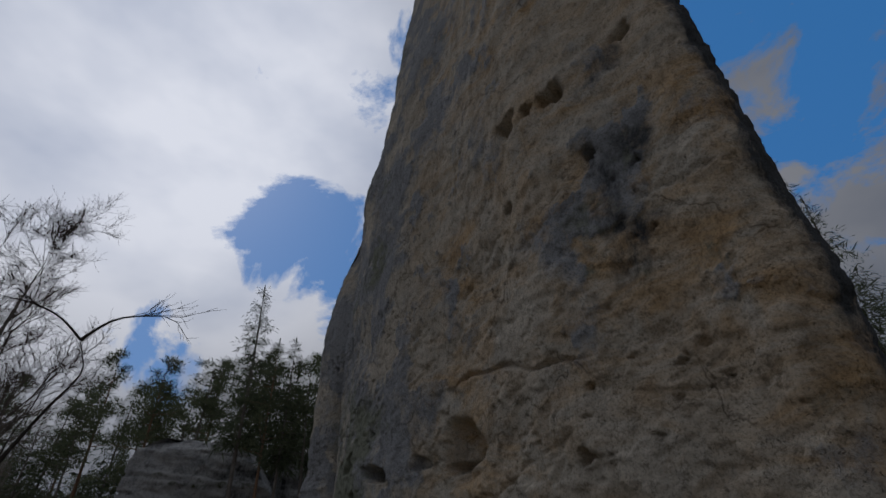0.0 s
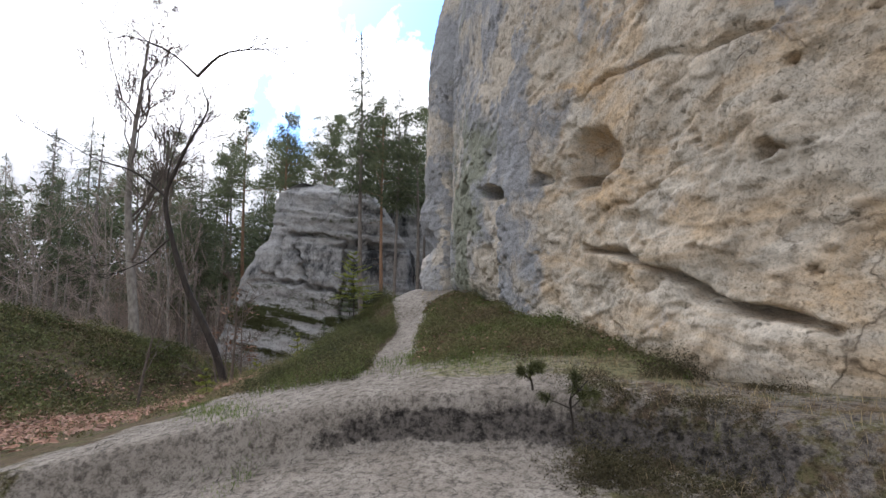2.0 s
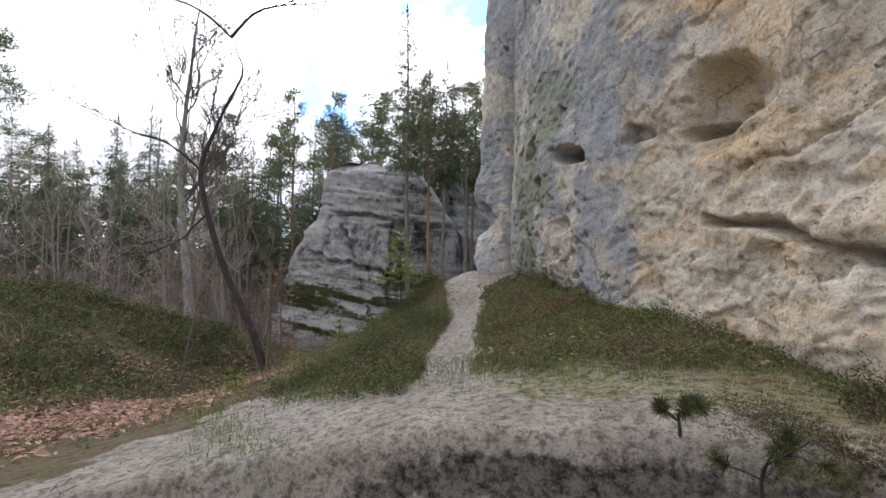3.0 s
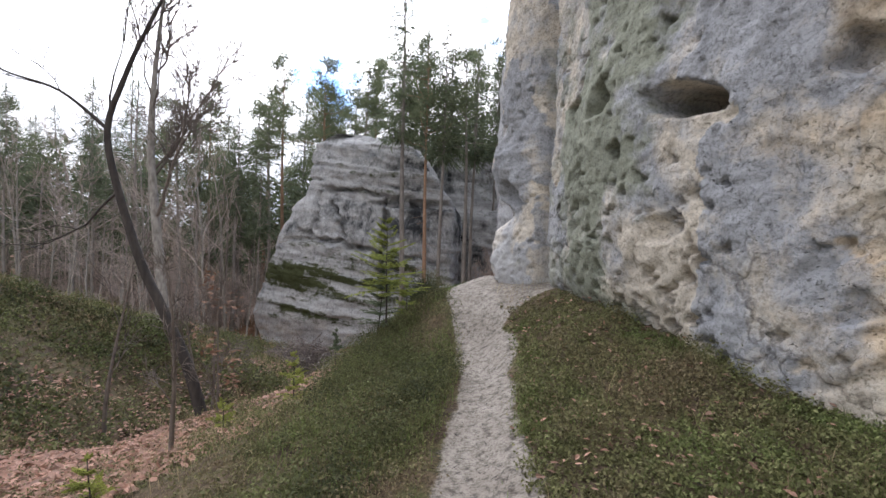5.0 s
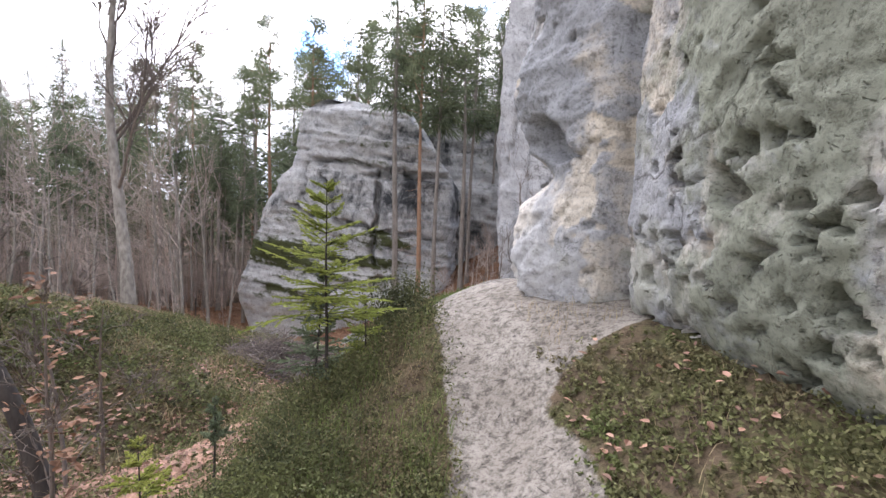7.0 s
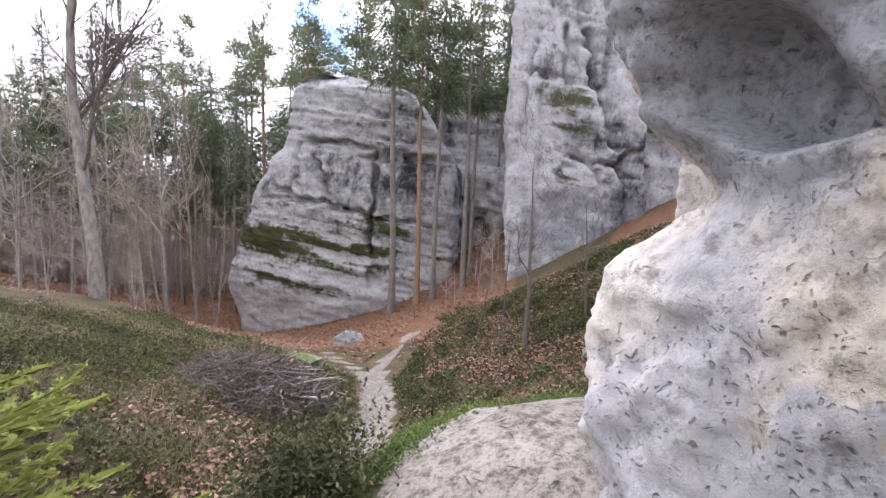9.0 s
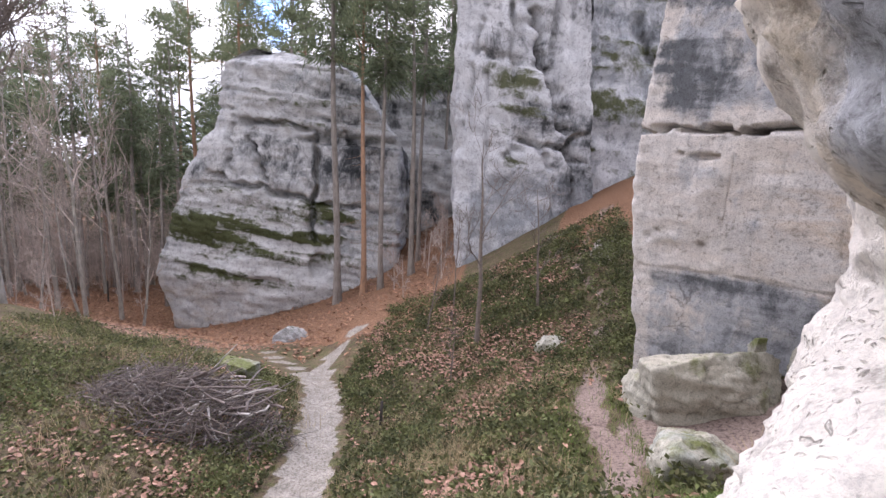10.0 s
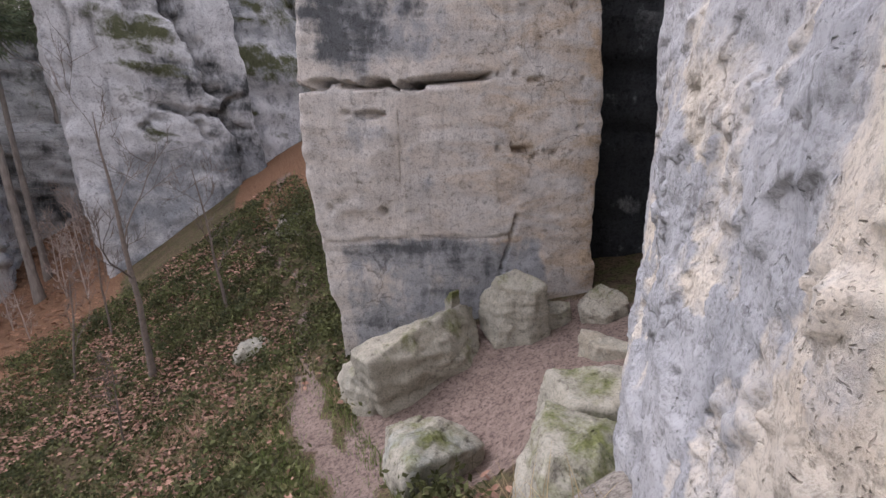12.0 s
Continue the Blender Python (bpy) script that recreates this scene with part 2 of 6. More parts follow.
def ground_material():
    m = bpy.data.materials.new("ground")
    nt = tree_of(m)
    p = position(nt)
    big = tex(nt, p, 0.9, 8, 0.65)
    fine = tex(nt, p, 14, 8, 0.75)
    soil = mix(nt, ramp(nt, big, [(0.35, (0.0,)), (0.65, (1.0,))]), (0.075, 0.055, 0.038), (0.155, 0.115, 0.072))
    soil = mix(nt, ramp(nt, tex(nt, p, 3.1, 7, 0.7), [(0.46, (0.0,)), (0.60, (0.85,))]), soil, (0.088, 0.092, 0.038))
    sand = mix(nt, ramp(nt, tex(nt, p, 2.4, 8, 0.7), [(0.35, (0.0,)), (0.65, (1.0,))]), (0.315, 0.285, 0.245), (0.21, 0.185, 0.155))
    rust = mix(nt, ramp(nt, fine, [(0.35, (0.0,)), (0.65, (1.0,))]), (0.155, 0.084, 0.05), (0.235, 0.135, 0.08))
    # dark ground crust; the same colour paints the shade under the lip
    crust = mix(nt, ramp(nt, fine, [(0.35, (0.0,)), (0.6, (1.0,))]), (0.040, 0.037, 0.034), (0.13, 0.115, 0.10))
    pink = mix(nt, ramp(nt, tex(nt, p, 3.0, 8, 0.7), [(0.35, (0.0,)), (0.65, (1.0,))]), (0.26, 0.20, 0.17), (0.185, 0.138, 0.115))
    c = soil
    algae = mix(nt, ramp(nt, fine, [(0.35, (0.0,)), (0.65, (1.0,))]), (0.115, 0.115, 0.05), (0.23, 0.215, 0.125))
    for key, colour in (("rust", rust), ("pink", pink), ("sand", sand), ("algae", algae), ("crust", crust)):
        n = nt.nodes.new("ShaderNodeMath")
        n.operation = "MULTIPLY_ADD"
        nt.links.new(tex(nt, p, 6.0, 9, 0.8), n.inputs[0])
        n.inputs[1].default_value = 1.0
        nt.links.new(attribute(nt, key), n.inputs[2])
        c = mix(nt, ramp(nt, n.outputs[0], [(0.88, (0.0,)), (1.04, (1.0,))]), c, colour)
    c = mix(nt, 0.85, c, ramp(nt, fine, [(0.38, (0.30, 0.29, 0.28)), (0.53, (1.10, 1.10, 1.10))]), "MULTIPLY")
    c = mix(nt, 0.6, c, ramp(nt, tex(nt, p, 45, 6, 0.8), [(0.40, (0.30, 0.29, 0.28)), (0.50, (1.08, 1.08, 1.08))]), "MULTIPLY")
    finish(nt, c, 0.97, mix(nt, 0.4, fine, tex(nt, p, 60, 4, 0.7)), 0.8, 0.03, 0.1)
    return m


M_GROUND = ground_material()

# ---- terrain: heights along the paths, banks and hollows ----
WALK = [(1.0, -6, 0.2), (0, -2, 0.05), (0, 0, 0.0), (-0.5, 1.7, -0.33), (-1.0, 3.2, -0.42), (-1.5, 5.2, -0.13), (-2.2, 6.8, 0.02), (-2.68, 8.6, -0.02), (-2.93, 10.2, 0.05), (-3.2, 11.2, 0.18), (-3.65, 12.2, 0.6), (-3.98, 13.2, 0.68), (-4.0, 13.7, 0.66), (-3.6, 14.2, 0.55)]
FOOT = [(4.5, 2.5, 0.4), (2.7, 4.4, 0.35), (1.5, 6.1, 0.2), (0.7, 7.1, 0.3), (-0.3, 8.6, 0.45), (-0.95, 9.3, 0.56), (-1.9, 10.7, 0.74), (-2.4, 11.7, 0.76), (-3.1, 12.9, 0.76), (-2.7, 14.6, 0.5)]
GULLY = [(-9.0, 1.0, -1.2), (-9.5, 6.0, -1.7), (-9.8, 9.5, -2.1), (-10.8, 12.8, -3.6), (-10.5, 18.0, -5.2), (-9.9, 22.0, -6.2), (-9.0, 26.0, -7.0), (-8.6, 29.0, -7.7), (-12.5, 34.0, -8.6), (-16.0, 37.0, -9.1), (-22.0, 43.0, -10.5), (-34.0, 49.0, -13.6)]
BANK = [(-5.0, 2.0, -0.7), (-5.2, 5.2, -0.75), (-5.6, 7.5, -0.95), (-4.2, 8.6, -0.25), (-4.8, 10.6, -0.45), (-4.8, 11.8, -0.1), (-6.1, 11.3, -1.3), (-8.1, 12.0, -1.85), (-5.3, 13.2, -0.35), (-6.4, 14.5, -1.4), (-5.2, 15.4, -1.1), (-6.5, 19.0, -3.6)]
MOUND = [(-24.0, 4.0, 0.6), (-20.0, 9.0, -0.2), (-15.0, 8.5, -1.5), (-14.4, 11.3, -1.9), (-20.0, 14.8, -0.5), (-17.4, 14.8, -1.3), (-18.0, 17.7, -2.2), (-14.3, 16.3, -2.9), (-13.0, 13.8, -2.9), (-15.8, 21.9, -4.6), (-15.2, 24.5, -6.0), (-18.6, 24.5, -5.4), (-21.0, 25.0, -4.6), (-30.0, 31.0, -5.5), (-17.0, 30.0, -6.6)]
SLOPE = [(-5.0, 28.5, -5.8), (-6.1, 33.2, -5.5), (-7.5, 27.7, -6.9), (-2.6, 33.1, -4.3), (-1.2, 30.8, -4.3), (-1.7, 35.0, -2.9), (-9.0, 36.0, -6.6), (-13.4, 39.2, -7.8), (-8.0, 42.0, -5.0), (-4.0, 42.0, -2.7), (-0.5, 41.0, -0.6), (3.0, 44.0, 2.0), (10.0, 48.0, 5.0)]
COURT = [(-2.3, 24.1, -3.75), (-2.0, 26.3, -4.05), (-1.5, 21.0, -3.25), (-0.2, 20.6, -3.3), (-1.0, 23.8, -3.6), (2.5, 22.6, -2.7), (1.8, 25.0, -2.9), (5.5, 23.0, -2.2), (8.0, 25.0, -1.6), (-3.6, 20.0, -3.2), (-2.1, 17.0, -0.9), (-0.8, 17.0, -0.6), (-1.0, 18.6, -2.3), (-3.6, 16.2, -1.3), (1.0, 19.5, -1.9)]
WOOD = [(-40.0, 53.5, -13.0), (-58.0, 66.0, -16.0), (-45.0, 51.0, -11.8), (-23.0, 53.0, -9.8), (-16.0, 54.0, -6.0), (-10.0, 56.0, -3.0), (-45.0, 20.0, -2.0), (-60.0, 40.0, -8.0), (-30.0, 80.0, -6.0), (0.0, 75.0, 6.0), (-80.0, 80.0, -18.0), (30.0, 40.0, 6.0), (30.0, 0.0, 2.0), (0.0, -30.0, 1.0), (-40.0, -30.0, 2.0), (-90.0, 0.0, 0.0)]


def fit_terrain():
    pts = np.array(WALK + FOOT + GULLY + BANK + MOUND + SLOPE + COURT + WOOD, float)
    d = np.linalg.norm(pts[:, None, :2] - pts[None, :, :2], axis=-1)
    n = len(pts)
    a = np.zeros((n + 3, n + 3))
    a[:n, :n] = d + 0.02 * np.eye(n)
    a[:n, n], a[:n, n + 1 :] = 1, pts[:, :2]
    a[n, :n], a[n + 1 :, :n] = 1, pts[:, :2].T
    return pts[:, :2], np.linalg.solve(a, np.r_[pts[:, 2], 0, 0, 0])


SITES, WEIGHTS = fit_terrain()
LIP = [(-6.5, 2.4), (-4.6, 3.7), (-3.2, 4.6), (-1.9, 5.15), (-0.6, 5.2), (0.4, 4.9), (1.3, 4.3), (2.5, 3.4)]
VALLEY_PATH = [(-9.0, 19.0), (-9.9, 22.4), (-10.6, 25.0), (-11.8, 28.4), (-12.9, 31.0), (-14.2, 33.3), (-15.0, 36.0), (-14.9, 39.6), (-13.4, 40.8)]
VALLEY_FORK = [(-14.2, 33.3), (-16.2, 34.8), (-19.0, 37.0)]
COURT_PATH = [(-2.6, 19.0), (-2.2, 22.0), (-2.4, 24.5), (-2.0, 27.0), (-1.5, 30.0), (-0.6, 33.5), (-1.5, 37.0), (-0.5, 40.0), (1.0, 43.0)]


def settle(p, whole=None):
    """Carry plan points of the valley beyond the ledge to their true place and size; whole: one weight for all of p."""
    p = np.asarray(p, float).reshape(-1, 3)
    q = 0.8004 * p @ np.array([(1.0, 0.026, 0.011), (-0.026, 1.0, 0.009), (-0.010, -0.009, 1.0)]) + (0.175, 2.75, 0.088)
    w = far_share(p[:, 0], p[:, 1])[:, None] if whole is None else whole
    return p + w * (q - p)


def far_share(x, y):
    return step(14, 18.5, y) * (1 - step(40, 49, y)) * step(-27, -19, x)


def near_line(x, y, line):
    """Distance to a polyline, signed (positive to the left of its direction)."""
    best, sign = np.full(x.shape, 1e9), np.ones(x.shape)
    for (ax, ay), (bx, by) in zip(line[:-1], line[1:]):
        ux, uy = bx - ax, by - ay
        t = np.clip(((x - ax) * ux + (y - ay) * uy) / (ux * ux + uy * uy), 0, 1)
        dx, dy = x - ax - t * ux, y - ay - t * uy
        d = np.hypot(dx, dy)
        closer = d < best
        best = np.where(closer, d, best)
        sign = np.where(closer, np.where(ux * dy - uy * dx >= 0, 1.0, -1.0), sign)
    return best, sign


def ground_at(x, y, detail=True):
    x, y = np.atleast_1d(np.asarray(x, float)), np.atleast_1d(np.asarray(y, float))
    far = np.hypot(x + 15, y - 25)
    k = np.minimum(1, 110 / np.maximum(far, 1e-6))
    cx, cy = -15 + (x + 15) * k, 25 + (y - 25) * k
    z = np.full(x.shape, WEIGHTS[len(SITES)]) + WEIGHTS[len(SITES) + 1] * cx + WEIGHTS[len(SITES) + 2] * cy
    for (sx, sy), w in zip(SITES, WEIGHTS):
        z = z + w * np.hypot(cx - sx, cy - sy)
    d, s = near_line(x, y, LIP)
    sd = d * s
    z = z + 0.19 * np.tanh(sd / 0.06) * np.exp(-((sd / 1.3) ** 2))
    walk_d, _ = near_line(x, y, [p[:2] for p in WALK[4:]])
    z = z - 0.05 * np.exp(-((walk_d / 0.24) ** 2)) * step(5, 6.5, y)
    for line in (VALLEY_PATH, COURT_PATH):
        d, _ = near_line(x, y, line)
        z = z - 0.12 * np.exp(-((d / 0.5) ** 2))
    if detail:
        p = np.stack([x, y, 0 * x], -1)
        soft = step(0.2, 1.2, walk_d)
        z = z + (0.05 + 0.10 * step(8, 30, np.hypot(x, y - 8))) * soft * fbm(p * 0.7, 3, 5) + 0.012 * fbm(p * 5, 4, 9)
    return z


def spaced(lo, hi, fine_lo, fine_hi, fine, grow=1.06, cap=60.0):
    inner = list(np.arange(fine_lo, fine_hi, fine))
    a, h = [], fine
    v = inner[-1]
    while v < hi:
        h = min(h * grow, cap)
        v += h
        a.append(v)
    b, h, v = [], fine, inner[0]
    while v > lo:
        h = min(h * grow, cap)
        v -= h
        b.append(v)
    return np.array(b[::-1] + inner + a)


def make_ground():
    xs, ys = spaced(-1500, 1500, -5.5, 2.5, 0.06, 1.06), spaced(-1500, 1500, 0.8, 15.5, 0.06, 1.04)
    gx, gy = np.meshgrid(xs, ys)
    x, y = gx.ravel(), gy.ravel()
    z = ground_at(x, y)
    p = np.stack([x, y, 0 * x], -1)
    wob = 0.10 * fbm(p * 1.3, 2, 21) + 0.05 * fbm(p * 3.0, 1, 22)
    walk_d, _ = near_line(x, y, [q[:2] for q in WALK])
    lip_d, lip_s = near_line(x, y, LIP)
    sd = lip_d * lip_s
    sand = 1 - step(0.10, 0.46, walk_d + wob)
    sand = np.maximum(sand, (1 - step(5.5, 6.3, y + 0.25 * x + 3 * wob)) * step(-5.4, -4.0, x + 6 * wob) * (1 - step(-0.5, 0.6, x + 3 * wob)) * step(-9.0, -5.0, y + 10 * wob))
    sand = np.maximum(sand, 0.75 * (1 - step(6.6, 7.6, y + 3 * wob)) * step(-2.4, -1.4, x) * (1 - step(-0.3, 0.5, x + 2 * wob)))
    rim = np.interp(y, [10.4, 11.7, 12.6, 13.2, 14.2, 15], [-3.3, -3.74, -4.07, -4.3, -4.5, -4.4])
    inner = np.interp(y, [10.4, 11.2, 11.7, 12.1], [-2.75, -2.95, -2.75, -1.9])
    sand = np.maximum(sand, step(10.2, 11.0, y) * (1 - step(14.0, 15.0, y)) * step(-0.06, 0.14, x - rim + 0.8 * wob) * (1 - step(-0.1, 0.2, x - inner + wob)))
    sand = np.maximum(sand, 0.65 * step(14.2, 15.0, y) * (1 - step(17.6, 18.2, y)) * step(-4.5, -3.5, x) * (1 - step(1.0, 2.0, x)))
    for line, w in ((VALLEY_PATH, 0.66), (VALLEY_FORK, 0.4)):
        d, _ = near_line(x, y, line)
        slim = w * (1 - 0.55 * step(33, 36, y))
        sand = np.maximum(sand, (1 - step(slim * 0.8, slim * 1.4, d + 2 * wob)))
    sand = np.maximum(sand, (1 - step(0.5, 1.1, near_line(x, y, [(-0.2, 36.9), (0.2, 37.8)])[0] + 3 * wob)) * 0.8)
    # painted shade under the lip; then real dark flecks and soil
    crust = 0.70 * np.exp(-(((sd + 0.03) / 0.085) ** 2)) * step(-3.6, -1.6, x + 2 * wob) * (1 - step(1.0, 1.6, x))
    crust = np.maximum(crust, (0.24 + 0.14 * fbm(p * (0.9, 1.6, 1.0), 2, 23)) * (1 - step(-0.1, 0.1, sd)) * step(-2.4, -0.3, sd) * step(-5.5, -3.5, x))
    crust = np.maximum(crust, 0.40 * step(-0.2, 0.9, x + 2 * wob) * (1 - step(4.8, 6.0, y + 3 * wob)) * step(-3.0, 0.5, y + 0.3 * x + 6 * wob) * (1 - step(4.5, 7.5, x + 6 * wob)))
    sand = np.maximum(sand, 0.43 * step(-1.0, -0.3, x) * (1 - step(6.0, 7.0, y + 3 * wob)) * step(-3.0, 0.0, y + 0.3 * x + 6 * wob) * (1 - step(4.5, 7.5, x + 6 * wob)))
    algae = 0.48 * step(-2.2, -1.2, x + 3 * wob) * (1 - step(0.8, 1.6, x)) * step(0.25, 0.7, sd) * (1 - step(6.8, 7.6, y)) * (y > 4)
    pink = (1 - step(2.0, 3.2, np.hypot((x - 1.5) / 1.5, y - 22.3) + 3 * wob)) * step(18.5, 19.5, y)
    d, _ = near_line(x, y, COURT_PATH)
    pink = np.maximum(pink, (1 - step(0.15, 0.55, d + 2 * wob)) * (1 - 0.5 * step(26, 29, y)))
    rust = step(36, 42, y + 0.4 * x * 0 + 20 * wob) * (1 - step(-9, -7, x)) * 0.9
    rust = np.maximum(rust, 1 - step(2.6, 4.0, np.hypot(x - 1.2, (y - 42) / 1.6) + 4 * wob))
    v = settle(np.stack([x, y, z], -1))
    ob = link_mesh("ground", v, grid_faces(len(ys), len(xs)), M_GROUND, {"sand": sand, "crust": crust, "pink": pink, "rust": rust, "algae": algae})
    tagged(ob, "sandy forest ground with worn footpaths, leaf litter and heather slopes", "ground", kind="structure")
    return ob


make_ground()

# ---- rocks ----


def smooth_line(points, spacing, closed):
    """A Catmull-Rom curve through points, sampled about evenly."""
    p = np.array(points, float)
    n = len(p)
    out = []
    for i in range(n if closed else n - 1):
        a, b, c, d = (p[(i + k) % n] if closed else p[min(max(i + k, 0), n - 1)] for k in (-1, 0, 1, 2))
        m = max(2, int(np.linalg.norm(c - b) / spacing(0.5 * (b + c))))
        for t in np.arange(m) / m:
            out.append(0.5 * (2 * b + (c - a) * t + (2 * a - 5 * b + 4 * c - d) * t * t + (3 * b - a - 3 * c + d) * t**3))
    return np.array(out)


class Skin:
    """A rock face: footprint columns times height rows, pushed out or in along the footprint's normals."""

    def __init__(self, line, zs):
        self.line, self.zs = line, zs
        t = np.roll(line, -1, 0) - np.roll(line, 1, 0)
        t /= np.linalg.norm(t, axis=1, keepdims=True)
        self.normal = np.stack([-t[:, 1], t[:, 0]], -1)
        self.arc = np.r_[0, np.cumsum(np.linalg.norm(np.diff(line, axis=0), axis=1))]
        self.off = np.zeros((len(zs), len(line)))

    def at(self, x, y):
        return self.arc[np.argmin(np.hypot(self.line[:, 0] - x, self.line[:, 1] - y))]

    def window(self, s, z, a, b, k=2.2):
        c = np.where(np.abs(self.arc - s) < a * k)[0]
        r = np.where(np.abs(self.zs - z) < b * k)[0]
        return (slice(r[0], r[-1] + 1), slice(c[0], c[-1] + 1)) if len(c) and len(r) else None

    def bump(self, s, z, a, b, amount):
        """A soft swelling (or hollow) of half-sizes a along the face and b in height."""
        self.off += amount * np.exp(-(((self.arc[None] - s) / a) ** 2) - ((self.zs[:, None] - z) / b) ** 2)

    def pocket(self, s, z, a, b, depth, edge=0.35, tilt=0.0, ragged=0.18):
        w = self.window(s, z, a * (1 + abs(tilt)), b * (1 + abs(tilt)), 2.0)
        if w is None:
            return
        du, dz = self.arc[None, w[1]] - s, self.zs[w[0], None] - z
        dz = dz - tilt * du
        ang = np.arctan2(dz / b, du / a)
        r = np.hypot(du / a, dz / b) * (1 + ragged * np.sin(3 * ang + 5 * s) + 0.6 * ragged * np.sin(5 * ang + 9 * z))
        self.off[w] -= depth * (1 - step(1 - edge, 1 + edge * 0.4, r))

    def crack(self, s0, z0, s1, z1, wide, depth, wander=0.06, seed=3):
        for k in np.linspace(0, 1, max(4, int(np.hypot(s1 - s0, z1 - z0) / (wide * 1.1)))):
            j = wander * math.sin(7 * k + seed) + 0.5 * wander * math.sin(19 * k + 2 * seed)
            size = wide * (0.7 + 0.5 * math.sin(11 * k + seed) ** 2)
            self.pocket(s0 + (s1 - s0) * k, z0 + (z1 - z0) * k + j, size * 1.5, size, depth * 0.5, 0.6)

    def points(self):
        xy = self.line[None] + self.normal[None] * self.off[..., None]
        return np.concatenate([xy, np.broadcast_to(self.zs[:, None, None], (*self.off.shape, 1))], -1)


MAIN = [(13, 14), (7.5, 8.2), (4.6, 5.0), (3.75, 4.0), (3.2, 3.95), (2.75, 4.55), (1.6, 5.65), (0.85, 6.95), (0.1, 8.3), (-0.9, 9.4), (-1.85, 10.75), (-2.3, 11.75), (-2.55, 12.25), (-2.95, 12.52), (-3.2, 12.78), (-3.3, 13.08), (-3.18, 13.42), (-2.88, 13.82), (-2.4, 14.35), (-1.78, 15.0), (-1.15, 15.72), (-0.45, 16.5), (0.35, 17.25), (1.3, 18.05), (4.5, 19.6), (9, 19.5), (13, 15)]


def make_main_rock():
    def spacing(p):
        return 0.024 if p[0] < 0.9 and p[1] < 14.4 else 0.036 if p[0] < 4 and p[1] < 18 else 0.3

    line = smooth_line(MAIN, spacing, True)
    zs = np.r_[np.arange(-5, -0.9, 0.2), np.arange(-0.9, 0.2, 0.05), np.arange(0.2, 4.0, 0.024), np.arange(4.0, 6.0, 0.036), np.arange(6.0, 10, 0.07), np.arange(10.0, 13, 0.15), np.arange(13, 23.5, 0.3)]
    s = Skin(line, zs)
    S, Z = np.broadcast_to(s.arc[None], s.off.shape), np.broadcast_to(zs[:, None], s.off.shape)
    flat = s.points().reshape(-1, 3)
    shp = s.off.shape
    big = fbm(flat * (0.55, 0.55, 0.4), 3, 31).reshape(shp)
    mid = fbm(flat * 1.9, 4, 41).reshape(shp)
    fine = fbm(flat * 6.5, 4, 51, 0.6).reshape(shp)
    tiny = fbm(flat * (17, 17, 22), 3, 61, 0.6).reshape(shp)
    corner = s.at(-2.3, 11.75)
    nose = s.at(-3.3, 13.1)
    left = step(s.at(0.3, 7.9), s.at(-1.6, 10.4), S)
    scoop = fbm(flat * 1.8, 4, 45, 0.55, True).reshape(shp)
    scoop2 = fbm(flat * 5.6, 4, 55, 0.6, True).reshape(shp)
    calm = 1 - 0.3 * step(nose + 0.4, nose + 1.0, S)
    plate = fbm(flat * (1.2, 1.2, 1.1), 5, 47, 0.55).reshape(shp)
    plate2 = fbm(flat * (3.2, 3.2, 2.6), 4, 49, 0.55).reshape(shp)
    # peeling slabs: steps where one weathered layer ends and the next begins
    peel = 0.040 * step(0.02, 0.05, plate) + 0.028 * step(-0.24, -0.21, plate) + 0.018 * step(0.10, 0.15, plate2) + 0.014 * step(-0.20, -0.16, plate2)
    s.off += 0.13 * big + 0.03 * mid + calm * ((0.010 + 0.018 * left) * fine + 0.012 * tiny + 0.010 * scoop + (0.010 + 0.001 * left) * scoop2 + (1 - 0.45 * left) * peel)
    # bedding: thin ledges along tilted beds on the warm face
    bed = np.sin(2 * np.pi * (Z * 1.35 + 0.25 * S + 0.5 * mid))
    s.off += 0.003 * np.clip(bed, 0.3, 1) * (1 - left)
    # the wall leans back high up and tapers to its top
    s.off -= 0.02 * np.clip(Z - 4, 0, 50) + 0.045 * np.clip(Z - 12, 0, 50) ** 1.3
    # back pillar round the corner is lower and rounded
    back = step(corner + 0.1, corner + 0.6, S) * (1 - step(nose + 6, nose + 9, S))
    s.off -= back * np.clip(Z - 6.5, 0, 30) ** 1.5 * 0.10
    s.off -= 0.75 * step(10.8, 13.0, Z) * step(corner - 1.6, corner - 0.2, S) * (1 - step(nose + 1, nose + 3, S))
    # overhang of the rounded corner, thick foot
    s.bump(corner - 1.2, 2.2, 1.6, 1.6, 0.18)
    s.bump(corner - 0.9, 0.5, 1.5, 0.35, -0.25)
    s.bump(s.at(1.6, 5.65), 0.5, 2.2, 0.5, 0.22)
    # cleft between wall and nose pillar, then the nose with its undercut
    s.bump(s.at(-2.55, 12.25), 2.0, 0.12, 4.0, -0.28)
    s.bump(nose - 0.06, 1.28, 0.40, 0.36, 0.06)
    s.bump(nose + 0.05, 1.85, 0.55, 0.17, -0.26)
    s.bump(nose, 2.65, 0.42, 0.42, 0.16)
    s.bump(nose + 0.32, 2.5, 0.35, 0.36, 0.13)
    s.pocket(s.at(-3.17, 12.74), 2.14, 0.27, 0.20, 0.30, 0.25, 0.25, 0.08)
    # folds of the wall past the nose
    wall = step(nose + 0.9, nose + 1.6, S) * (1 - step(nose + 5.5, nose + 7, S))
    fold = fbm(np.stack([S.ravel() * 1.5, Z.ravel() * 0.45, 0 * S.ravel()], -1), 4, 95).reshape(shp)
